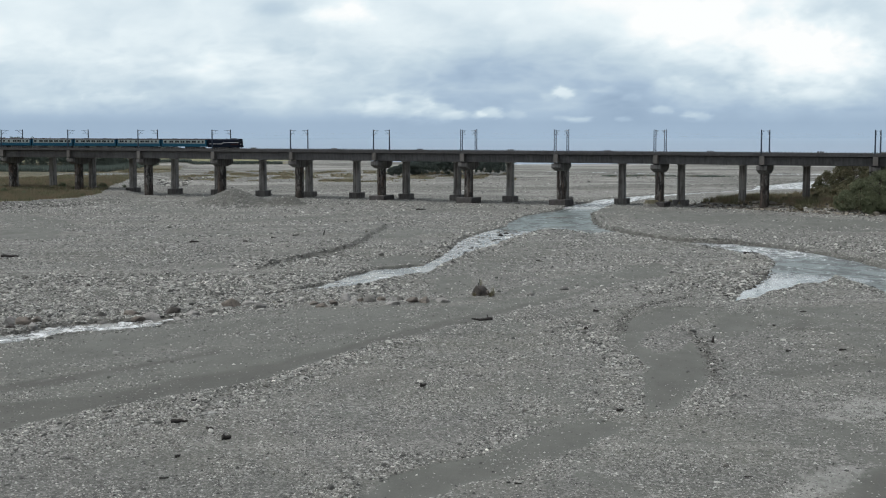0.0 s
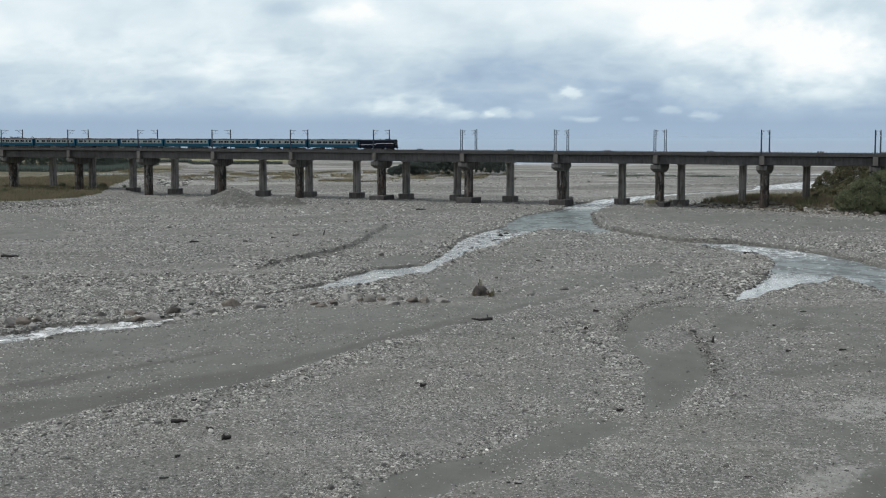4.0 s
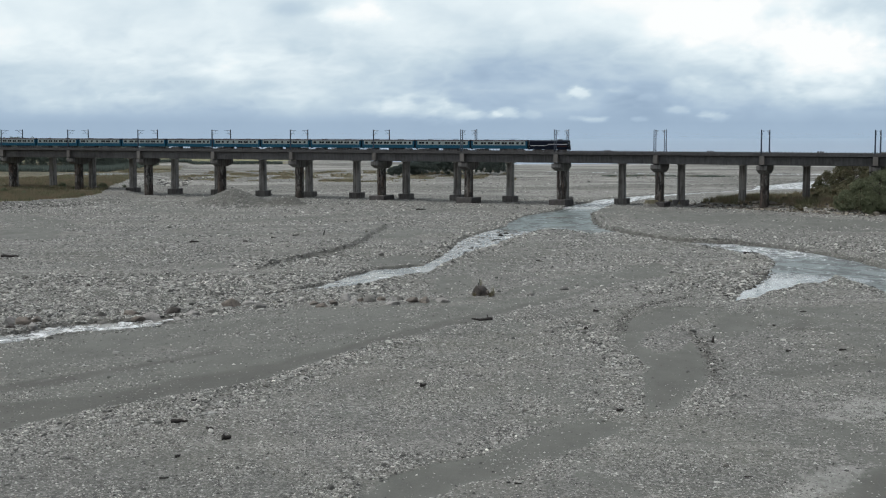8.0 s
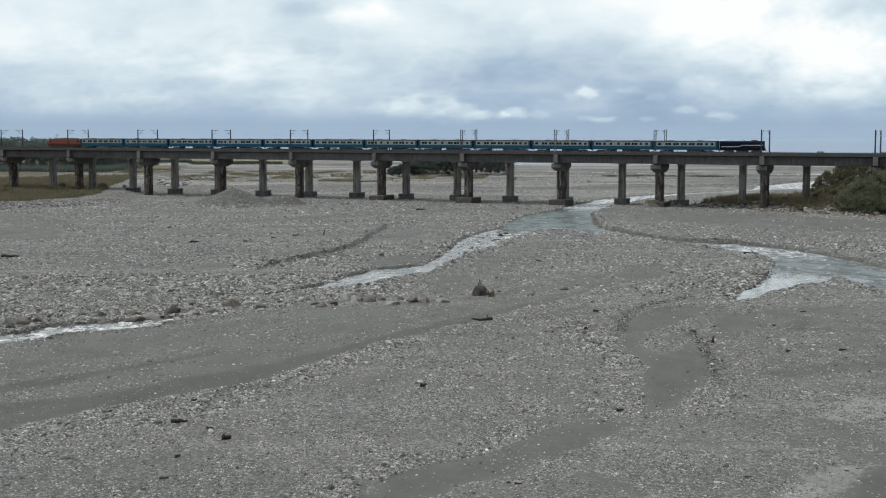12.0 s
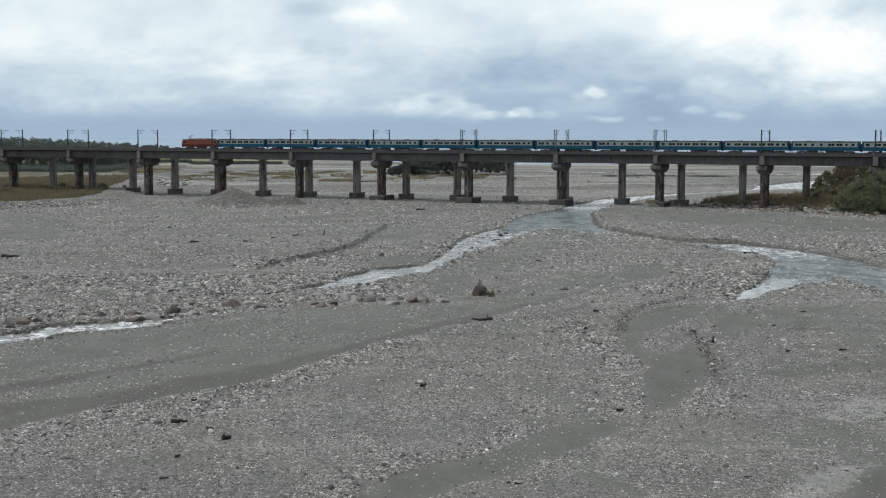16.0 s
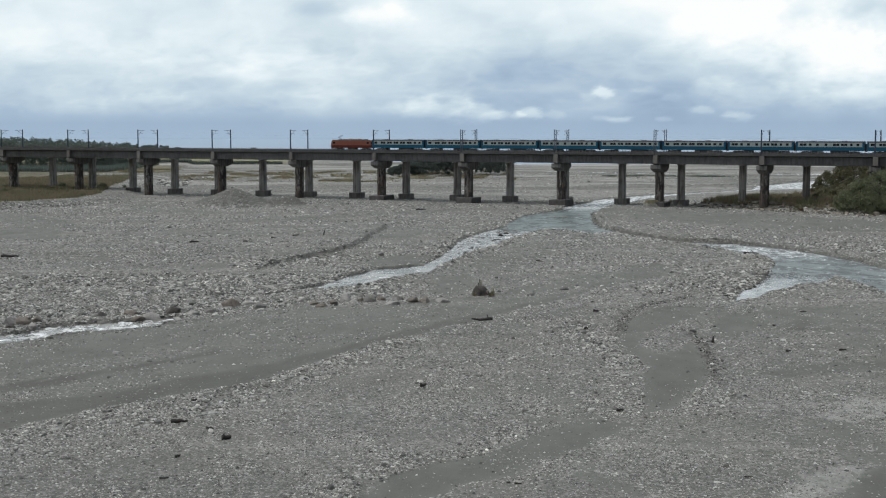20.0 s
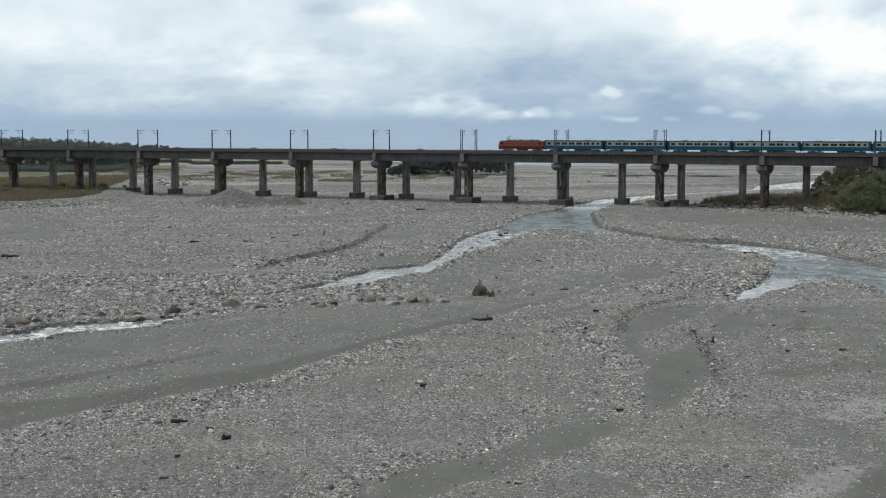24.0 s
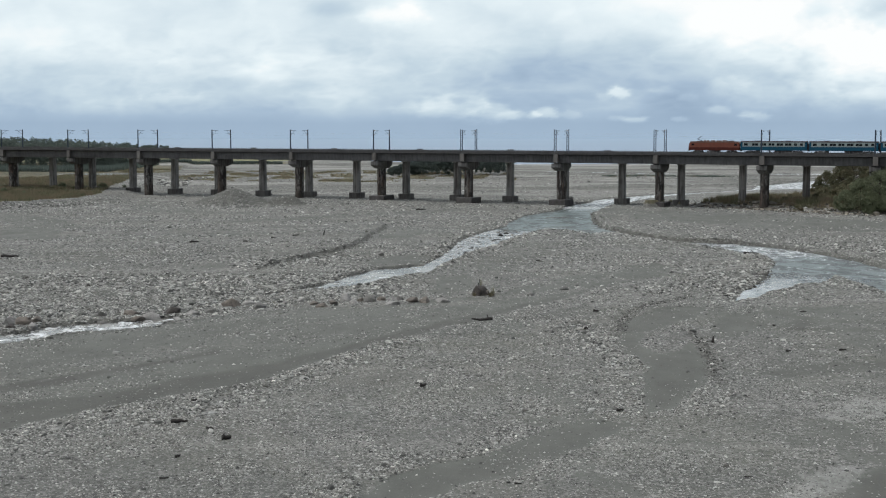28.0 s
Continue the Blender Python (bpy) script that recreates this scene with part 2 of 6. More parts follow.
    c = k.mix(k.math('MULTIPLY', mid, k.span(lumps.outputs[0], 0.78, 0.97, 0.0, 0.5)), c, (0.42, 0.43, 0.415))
    soil = k.mix(k.span(k.noise(0.5, 5, 0.7), 0.35, 0.65), (0.185, 0.164, 0.112), (0.105, 0.104, 0.064))
    soil = k.mix(k.span(k.noise(0.04, 6, 0.7, k.pos((0.4, 1.6, 1))), 0.42, 0.58, 0.65, 0.0), soil, (0.055, 0.06, 0.045))
    soil = k.mix(k.attr("green"), soil, (0.20, 0.205, 0.115))
    c = k.mix(k.span(k.math('ADD', veg, k.math('MULTIPLY', k.math('SUBTRACT', k.noise(0.4, 4), 0.5), 0.8)), 0.35, 0.65), c, soil)
    c = k.mix(k.span(k.math('ADD', pale, k.math('MULTIPLY', k.math('SUBTRACT', k.noise(0.8, 8, 0.8, k.pos((1, 0.5, 1))), 0.5), 4.0)), 0.5, 1.2, 0, 0.65), c, (0.33, 0.342, 0.33))
    # darkens wet ground, and puts the shade of cut banks into the colour
    c = k.mix(k.math('MULTIPLY', wet_shade, 0.58), c, (0.052, 0.051, 0.046))
    c = k.mix(1.0, c, (1.006, 0.998, 0.974), 'MULTIPLY')
    h = k.math('MULTIPLY', v, k.span(sand, 0.2, 0.8, 1.0, 0.12))
    h = k.math('ADD', h, k.math('MULTIPLY', k.noise(1.2, 5), 0.6))
    rough = k.span(wet_shade, 0.9, 1.0, 0.93, 0.5)
    k.bsdf.inputs["Specular IOR Level"].default_value = 0.25
    return k.done(c, rough, k.bump(h, 0.8, 0.14))


def stone_material(name="river_stone", tone=(1.01, 1, 0.975)):
    k = Nodes(name)
    r = k.island()
    c = k.ramp(r, (0.0, (0.026, 0.028, 0.028)), (0.33, (0.115, 0.121, 0.115)), (0.62, (0.235, 0.244, 0.234)), (0.86, (0.39, 0.405, 0.39)), (1.0, (0.60, 0.61, 0.58)))
    tint = k.math('FRACT', k.math('MULTIPLY', r, 57.3))
    c = k.mix(k.span(tint, 0.86, 1.0, 0, 0.25), c, (0.23, 0.205, 0.165))
    c = k.mix(k.span(k.noise(6, 4, 0.7), 0.4, 0.75, 0, 0.4), c, (0.11, 0.115, 0.108))
    c = k.mix(1.0, c, tone, 'MULTIPLY')
    k.bsdf.inputs["Specular IOR Level"].default_value = 0.3
    return k.done(c, 0.85, k.bump(k.noise(14, 3), 0.3, 0.02))


def boulder_material(name, a, b):
    k = Nodes(name)
    c = k.mix(k.span(k.noise(1.6, 6, 0.7), 0.35, 0.65), a, b)
    c = k.mix(k.span(k.noise(7, 4, 0.7), 0.5, 0.75, 0, 0.6), c, tuple(x * 0.4 for x in b))
    return k.done(c, 0.85, k.bump(k.noise(5, 6, 0.7), 0.6, 0.06))


def water_material(name, body, rough, scale, height, foam, calm=False):
    k = Nodes(name)
    rip = k.noise(scale, 4, 0.6, k.pos((1, 0.55, 1)), 0.6)
    fm = k.attr("foam")
    f = k.span(k.math('ADD', k.math('MULTIPLY', fm, foam), k.math('SUBTRACT', k.noise(0.55, 8, 0.72, k.pos((1, 0.6, 1)), 1.2), 0.5)), 0.31, 0.43)
    murk = k.span(k.noise(0.22, 6, 0.7, k.pos((1, 0.6, 1)), 0.8), 0.45, 0.55)
    if calm:
        place = k.n.new("ShaderNodeSeparateXYZ")
        k.l.new(k.pos(), place.inputs[0])
        # the body colour turns paler towards the shore
        paler = k.span(k.math('ADD', place.outputs[1], k.math('MULTIPLY', k.noise(0.004, 4), 500)), 1700, 2300, 0.5, 0.0)
        body = k.mix(paler, body, (0.275, 0.345, 0.432))
    else:
        body = k.mix(murk, tuple(x * 0.4 for x in body), tuple(x * 1.5 for x in body))
    c = k.mix(f, body, (0.72, 0.75, 0.76))
    k.bsdf.inputs["IOR"].default_value = 1.33
    return k.done(c, k.span(f, 0, 1, rough, 0.6), k.bump(rip, 0.5, height))


def leaf_material(name, a, b, dry=None):
    k = Nodes(name)
    r = k.island()
    c = k.mix(r, a, b)
    if dry:
        c = k.mix(k.span(k.noise(0.12, 3), 0.42, 0.6), c, dry)
    k.bsdf.inputs["Specular IOR Level"].default_value = 0.2
    thin, both = k.n.new("ShaderNodeBsdfTranslucent"), k.n.new("ShaderNodeMixShader")
    k.l.new(c, thin.inputs["Color"])
    both.inputs[0].default_value = 0.45
    k.l.new(k.bsdf.outputs[0], both.inputs[1]), k.l.new(thin.outputs[0], both.inputs[2])
    k.l.new(both.outputs[0], k.n["Material Output"].inputs["Surface"])
    return k.done(c, 0.75)


GROUND = ground_material()
STONE = stone_material()
# two darker copies of the stone, for wet stones and for bank shade
DARK_STONE = stone_material("wet_shade_stone", (0.40, 0.39, 0.37))
DAMP_SHADE_STONE = stone_material("damp_shade_stone", (0.42, 0.41, 0.39))
PALE_STONE = stone_material("pale_stone", (1.65, 1.63, 1.57))
RUBBLE = stone_material("bank_rubble", (0.66, 0.59, 0.52))
ROCK_GREY = boulder_material("boulder_grey", (0.207, 0.207, 0.1932), (0.1104, 0.1104, 0.1035))
ROCK_BROWN = boulder_material("boulder_brown", (0.1894, 0.1708, 0.1459), (0.09625, 0.08539, 0.07452))
ROCK_DARK = boulder_material("boulder_dark", (0.06875, 0.06125, 0.05375), (0.0275, 0.025, 0.02312))
ROCK_PALE = boulder_material("boulder_pale", (0.345, 0.345, 0.3277), (0.1955, 0.1955, 0.184))
WATER = water_material("stream_water", (0.096, 0.121, 0.119), 0.35, 1.1, 0.30, 1.0)
ARM_WATER = water_material("side_arm_water", (0.085, 0.105, 0.105), 0.35, 1.1, 0.30, 1.0)
ARM_WATER.node_tree.nodes["Principled BSDF"].inputs["Specular IOR Level"].default_value = 0.06
WATER.node_tree.nodes["Principled BSDF"].inputs["Specular IOR Level"].default_value = 0.06
BROOK_WATER = water_material("brook_water", (0.135, 0.135, 0.125), 0.26, 1.3, 0.16, 1.0)
BROOK_WATER.node_tree.nodes["Principled BSDF"].inputs["Specular IOR Level"].default_value = 0.3
POOL_WATER = water_material("pool_water", (0.16, 0.17, 0.17), 0.07, 1.2, 0.024, 1.0)
SEA = water_material("sea_water", (0.240, 0.312, 0.395), 0.6, 0.08, 0.1, 0.0, True)
SEA.node_tree.nodes["Principled BSDF"].inputs["Specular IOR Level"].default_value = 0.1
LEAF_DARK = leaf_material("dark_foliage", (0.1447, 0.173, 0.1085), (0.2222, 0.2479, 0.1601))
# the haze over distant woods is put into these two leaf colours
LEAF_FAR = leaf_material("far_foliage", (0.1159, 0.1481, 0.132), (0.1579, 0.1901, 0.1642))
LEAF_BELT = leaf_material("hazy_foliage", (0.09922, 0.1283, 0.1186), (0.1234, 0.1525, 0.1355))
LEAF_OLIVE = leaf_material("olive_scrub", (0.1063, 0.1247, 0.07651), (0.1587, 0.1643, 0.1048), (0.1531, 0.1346, 0.08784))
LEAF_DRY = leaf_material("dry_grass", (0.1066, 0.1169, 0.06878), (0.232, 0.2269, 0.1462), (0.2407, 0.1978, 0.1376))
BARK = boulder_material("bark", (0.10, 0.08, 0.06), (0.05, 0.04, 0.032))
DRIFT = boulder_material("driftwood", (0.035, 0.032, 0.029), (0.014, 0.013, 0.012))

# ---------------------------------------------------------------- sky with drifting clouds
# cloud deck placed in pixels of the camera's view, 2411 to the radian
CLOUDS = [  # centre x, y, spread x, y, brightness
    (1330, 20, 170, 45, 0.30), (1500, 100, 130, 60, 0.22), (1300, 95, 110, 36, 0.08), (1500, 170, 110, 26, 0.08), (1500, 14, 90, 16, -0.14), (1400, 30, 26, 30, -0.16),
    (660, 15, 80, 26, 0.18), (740, 60, 120, 40, 0.08), (1120, 30, 160, 50, 0.16), (60, 60, 140, 70, 0.14),
    (300, 60, 220, 60, 0.08), (480, 118, 130, 26, 0.08), (330, 120, 260, 36, 0.03), (60, 150, 160, 40, 0.02), (520, 170, 160, 26, 0.08), (250, 165, 60, 12, 0.08), (110, 180, 60, 14, 0.07),
    (560, 12, 60, 15, -0.17), (200, 118, 120, 14, -0.05), (1000, 130, 170, 45, -0.26),
    (860, 120, 120, 40, -0.12), (1190, 165, 70, 26, -0.20), (1370, 130, 40, 40, -0.10), (1330, 190, 120, 14, -0.08)]
PUFFS = [  # the same for heaped clouds with firm tops
    (1049, 165, 19, 15, 0.35), (1024, 172, 16, 8, 0.12), (746, 190, 78, 26, 0.20), (706, 194, 50, 16, 0.10), (821, 202, 60, 21, 0.21), (856, 206, 30, 12, 0.12), (921, 203, 24, 12, 0.28),
    (898, 206, 14, 7, 0.18), (966, 205, 26, 9, 0.12), (1078, 213, 26, 8, 0.26), (1046, 210, 22, 6, 0.12), (1222, 197, 24, 9, 0.18), (1296, 207, 30, 11, 0.20), (1274, 204, 16, 8, 0.10),
    (1156, 212, 14, 6, 0.16), (1126, 162, 22, 10, 0.10), (1171, 174, 18, 9, 0.10), (1246, 154, 40, 26, 0.12), (1316, 164, 60, 34, 0.10), (1446, 124, 130, 75, 0.12), (1330, 66, 110, 66, 0.14), (1475, 80, 60, 55, 0.16), (1545, 100, 60, 60, 0.14), (1480, 175, 80, 26, 0.12), (1400, 150, 60, 40, 0.08),
    (646, 34, 60, 34, 0.10), (336, 124, 110, 30, 0.07), (486, 129, 120, 26, 0.07), (256, 176, 50, 14, 0.10), (156, 182, 60, 16, 0.07), (66, 194, 70, 18, 0.06), (566, 164, 60, 18, 0.06), (1536, 64, 60, 50, 0.10)]


def sky_backdrop():
    reach = 4700.0
    az = np.radians(np.concatenate([np.linspace(-34, -22, 20)[:-1], np.linspace(-22, 22, 400), np.linspace(22, 34, 20)[1:]]))
    el = np.radians(np.concatenate([np.linspace(-0.7, 6.5, 180), np.linspace(6.5, 36, 44)[1:]]))
    cols, rows = len(az), len(el)
    A, E = np.meshgrid(az, el)
    verts = np.stack([np.sin(A) * np.cos(E), np.cos(A) * np.cos(E), np.sin(E)], -1) * reach
    verts[..., 2] += EYE_Z
    p = radians(TILT)
    dx, dy, dz = np.sin(A) * np.cos(E), np.cos(A) * np.cos(E), np.sin(E)
    depth = dy * np.cos(p) - dz * np.sin(p)
    u = 784 + 2411 * dx / depth
    v = 441 - 2411 * (dy * np.sin(p) + dz * np.cos(p)) / depth
    wx = u + 70 * fbm(u / 130, v / 70, 4, 11)
    wy = v + 34 * fbm(u / 130, v / 70, 4, 23)
    b = np.interp(v, [-900, -300, 0, 60, 120, 170, 200, 218, 236, 246, 300], [0.80, 0.86, 0.74, 0.68, 0.58, 0.47, 0.365, 0.25, 0.265, 0.285, 0.29])
    low = step(225, 190, v)
    for cx, cy, sx, sy, amp in CLOUDS:
        b = b + amp * np.exp(-((wx - cx) / sx) ** 2 - ((wy - cy) / sy) ** 2)
    for k, (cx, cy, sx, sy, amp) in enumerate(PUFFS):
        fray = fbm(u / (6 + 0.5 * sx) + 3 * k, v / (5 + 0.5 * sy), 5, 31 + k, 0.6)
        q = np.hypot((u - cx) / sx, (v - cy) / np.where(v > cy, sy * 0.75, sy)) + (0.85 if sx > 40 else 0.55) * fray
        b = b + amp * step(1.25, 0.45 - 0.2 * (sx > 40), q) * (1 - 0.45 * step(cy - 0.2 * sy, cy + 0.8 * sy, v))
    billow = 0.42 - np.abs(fbm(u / 84 + 0.7 * fbm(u / 70, v / 34, 3, 15), v / 30, 5, 17, 0.55))
    b = b + 0.17 * billow * step(20, 110, v) * step(212, 186, v)
    wisps = fbm(u / 110 + 0.5 * fbm(u / 60, v / 40, 3, 5), v / 62, 6, 41, 0.54)
    b = b + wisps * (0.13 * low + 0.02)
    b = b + step(-20, -300, v) * 0.25 * fbm(u / 420, v / 260, 4, 51)
    idx = np.arange(cols * rows).reshape(rows, cols)
    faces = np.stack([idx[:-1, :-1], idx[1:, :-1], idx[1:, 1:], idx[:-1, 1:]], -1).reshape(-1, 4)
    k = Nodes("cloudy_sky")
    fine = k.noise(0.012, 5, 0.6)
    f = k.math('ADD', k.attr("cloud"), k.math('MULTIPLY', k.math('SUBTRACT', fine, 0.5), 0.05))
    c = k.ramp(f, (0.12, (0.29, 0.395, 0.53)), (0.35, (0.395, 0.515, 0.65)), (0.6, (0.57, 0.69, 0.775)), (0.85, (0.81, 0.905, 0.945)), (1.0, (0.98, 1.0, 1.0)))
    e = k.n.new("ShaderNodeEmission")
    k.l.new(c, e.inputs["Color"])
    k.l.new(k.attr("glare"), e.inputs["Strength"])
    k.l.new(e.outputs[0], k.n["Material Output"].inputs["Surface"])
    ob = new("backdrop", np_mesh("backdrop", verts.reshape(-1, 3), faces, k.mat, True, {"cloud": b, "glare": 1 + 0.7 * step(-10, -260, v)}))
    return tagged(ob, "hazy grey-white cloudy sky drifting over the sea", "sky", kind="structure")


BACKDROP = sky_backdrop()

# ---------------------------------------------------------------- riverbed
RIVER = [(230, 700, 5), (179, 631, 12.0), (150, 582, 15), (128, 553, 3.0), (102, 529, 1.5), (76, 498, 5.5), (60, 470, 6.7), (47, 436, 6.2), (39, 402, 6.5)]
FAR_CHANNEL = [(330, 760, 9), (190, 742, 5), (120, 752, 4), (60, 790, 4)]
FAR_POOL = [(-186, 694, 5), (-172, 690, 7), (-158, 688, 4)]
# shores of the near water
LOW_SHORE = [(-90, 137), (-54.3, 159.1), (-53, 161.3), (-49.9, 164.5), (-49.9, 168.2), (-45, 172.2), (-40.4, 174.2), (-35.7, 176.3), (-34.1, 174.7), (-37.2, 169.7), (-40.7, 166.3), (-46.5, 162.2), (-51.6, 157), (-90, 131)]
BROOK_SHORE = [(-24.5, 205), (-22.6, 208.6), (-20, 214), (-17.2, 221.7), (-14, 232.6), (-12.2, 239.1), (-8.4, 241.1), (-3.3, 246.1), (-1.7, 254.5), (1.9, 282.4), (4.6, 305.6), (10.4, 327.5), (16.6, 344.5), (17.3, 359.1), (23.5, 387),
               (30.7, 405), (43.4, 405), (39.4, 359.1), (39.6, 338.6), (42.3, 322.2), (35.3, 318.7), (29.9, 333), (24.5, 334.8), (16.5, 310.4), (9.1, 281), (5.2, 273.3), (1.7, 256.7), (-3.1, 234.4), (-8.8, 224.6), (-14.2, 213), (-18.4, 208.4), (-23.5, 203.8)]
ARM_SHORE = [(38.7, 352.7), (39.3, 336.7), (42.3, 322.2), (51.6, 297.9), (57.2, 295), (62.7, 292.1), (69.7, 281), (74.4, 268.3), (76.6, 256.7), (79.4, 233.5), (95, 180), (80, 178), (67.3, 197.6), (67.3, 213.3), (66.3, 222.1), (66.2, 228.1), (63.9, 224.6), (60.4, 217.2), (55.6, 215.6), (54.6, 211),
             (49.2, 205.1), (46.2, 198.9), (41.7, 194.3), (47, 210.2), (51.9, 219.6), (55.4, 229.8), (59.2, 243), (62.5, 253.4), (60.2, 264.7), (57.8, 279.7), (55.6, 286.5), (50.8, 293.5), (41.7, 317)]
# the silt plain beside the brook, and the line where the gravel bar begins
PLAIN = [(-75, 141), (-52.8, 156.9), (-45.9, 160.3), (-38.6, 166.3), (-32.8, 172.6), (-28.8, 179.5), (-24, 182.8), (-17.2, 184), (-10.4, 186.3), (-6.7, 189.9), (0, 196.3), (3.8, 198.3), (7.1, 198.9), (10, 207.3), (16.1, 219.7), (21.8, 230.9), (27.4, 238.4), (32.9, 242.3), (41, 242.3), (38, 227.3), (28.3, 214.9), (21.8, 203.8), (17.8, 196.9)]
BAR_EDGE = [(17.8, 196.9), (12.2, 187.5), (8.9, 182.8), (6.4, 177.9), (4, 172.1), (0.4, 167.7), (-3, 161.7), (-6.8, 156.1), (-11.4, 147.4), (-13.8, 141), (-16.2, 135.7), (-18.4, 131.2), (-20.7, 128.5), (-23, 126), (-25.3, 124.2), (-27.2, 121.3), (-29.2, 118.8), (-31.1, 116.7), (-33.1, 114.8), (-34.8, 112.6), (-36.7, 108.4), (-60, 88)]
MUD = [  # bare wet silt
    [(-75, 112), (-43.4, 128.5), (-38.6, 134.5), (-34.3, 140), (-29.5, 145.6), (-24.5, 152), (-24, 148.9), (-28.8, 142), (-33.3, 135.7), (-37.1, 129.1), (-42, 124.2), (-75, 104)],
    [(-60, 106), (-40.9, 121), (-37.3, 122.6), (-33.4, 125.2), (-31.3, 127.4), (-27.1, 133.3), (-22.3, 138.6), (-18.7, 142), (-14.6, 149.3), (-8.9, 159.5), (-3.1, 168.7), (2.7, 178.9), (9.1, 188.7), (14.5, 196.9), (18.3, 202.4)] + BAR_EDGE,
    [(28.1, 227.3), (32.2, 244.3), (37.9, 248.4), (41.3, 244.3), (38.3, 229.1), (30.7, 218.9)],
    [(-2.7, 203.8), (-1.3, 223), (4.4, 227.3), (5.5, 214.9), (3.8, 199.6), (0.5, 198.3)],
    [(-14.5, 242.3), (-11.3, 261.6), (-2.7, 266.3), (-1.7, 257), (-4.5, 246.3), (-9.4, 240.3)],
    [(21.9, 166.3), (24.4, 176.3), (28, 182.8), (33.9, 188.1), (36.2, 185.7), (33.5, 177.9), (28.1, 169.6), (24.4, 163.9), (22.5, 154.4), (23.7, 148.2), (26.5, 150.4), (29.1, 157.3), (28.5, 147.4), (27.5, 138.6), (25.1, 130.3), (23, 123.9), (19.8, 118.6), (17.7, 116.2), (18.2, 121.3), (19.7, 128), (20.2, 135.4), (21.7, 142), (20.1, 148.2), (20.7, 157.3)],
    [(31.3, 157.7), (33.7, 168.7), (38.4, 177.9), (41.6, 178.9), (39.4, 166.3), (36.5, 159.5)],
    [(41.2, 163.9), (43.9, 172.6), (47.5, 175.7), (47.3, 169.6), (44.1, 163)],
    [(31.6, 135.4), (36.4, 141), (42, 143.8), (50, 142), (50, 138.6), (41, 136.4), (34.5, 133.3)],
    [(-10, 84), (-5.8, 88.7), (-4.8, 91.8), (-3.4, 94.5), (-1.4, 96.4), (0.2, 98.5), (1.9, 100.3), (4.2, 102.9), (6.1, 105.8), (8, 108.4), (10.6, 111.3), (13.1, 112.6), (15.8, 111.7), (13.4, 107.8), (10.3, 102.9), (7.3, 98.5), (5.5, 95.3), (3, 93.7), (1, 92.2), (-0.9, 88.7), (-4, 84)],
    [(26, 85), (27.2, 89.8), (28.8, 94.5), (30.7, 97.4), (38, 99.5), (38, 85)]]
# last value raised to paint the lens falloff in the view's lower right corner
MUD_WET = [0.95, 0.80, 0.25, 0.12, 0.35, 0.50, 0.35, 0.65, 0.40, 0.42, 0.75]
MUD_DEPTH = [0.10, 0.22, 0.08, 0.05, 0.1, 0.40, 0.05, 0.05, 0.08, 0.22, 0.15]
HOLLOW_RIM = [(29.7, 164.9), (30.1, 159.5), (29.2, 149.3), (28, 140.3), (27.2, 134.5), (27.6, 132)]
UPPER_RIM = [(21.4, 163.9), (23.0, 173.6), (25.0, 181.2), (28.3, 187.3), (32.8, 193.6), (35.9, 197.4)]
FINE = [  # fine gravel half drowned in silt
    [(38, 125, 7), (45, 150, 12), (55, 175, 14)], [(0, 215, 6), (14, 232, 8), (28, 252, 8)], [(60, 400, 25), (90, 330, 20)], [(-20, 108, 1.2), (-14, 112, 1.5), (-8, 117, 1.2)], [(33, 105, 6), (42, 118, 8)], [(-12, 100, 1.5), (-5, 104, 2.2), (2, 112, 1.5)], [(-26, 97, 2), (-20, 98, 2.5)]]
SMOOTH = [  # silty terraces with few stones
    [(52, 398, 9), (70, 372, 20), (92, 345, 22), (125, 330, 24)], [(-1, 224, 5), (6, 238, 7), (14, 262, 7), (20, 290, 6)], [(-104, 470, 6), (-98, 440, 8), (-85, 412, 8), (-60, 396, 6)], [(-40, 340, 6), (-10, 330, 6), (-2, 318, 5)],
    [(48, 125, 8), (56, 150, 9), (66, 172, 9)], [(6, 417, 7), (-26, 385, 5), (-54, 362, 4)], [(-11, 332, 4), (-8, 305, 5), (-6, 285, 4)], [(-90, 268, 2.5), (-70, 266, 2.5), (-56, 262, 1.5)], [(-62, 318, 3), (-30, 318, 3)], [(-150, 395, 6), (-118, 378, 9), (-100, 345, 9), (-96, 305, 8)]]
LEDGE_SHADES = [  # thin dark lines painted as the shade of low steps
    [(-89.1, 266), (-74.6, 269.6), (-58.4, 262.4)], [(-54.7, 289.6), (-41.1, 295.5), (-28.1, 301.5), (-16.9, 303.1)], [(-68.6, 334.1), (-51.7, 341.9), (-32.2, 345.9), (-13.6, 348), (0.9, 350.1)],
    [(-50.6, 429.2), (-31.9, 417), (-15.4, 442.1)], [(-65.6, 372.2), (-46.7, 369.9), (-29, 379.4), (-20.3, 394.7)], [(42.3, 368.5), (54.3, 357.1), (70.8, 350.6), (83, 352.7)],
    [(10.5, 263.6), (15.3, 252.2), (23, 243.8)], [(42.9, 281.3), (45.8, 270.9), (45.3, 256.6), (41.1, 239.8)], [(-123.6, 379.4), (-111.6, 386.9), (-90.9, 374.6)], [(69.2, 328.7), (81, 316.1), (98.8, 302.8)]]
SCARP_A = [(-37.8, 224.2), (-32.6, 234.1), (-29.3, 247.9), (-25.3, 260), (-20.8, 272), (-17.3, 289.4), (-16.2, 307.5), (-14.4, 333.6), (-13.3, 347.4)]
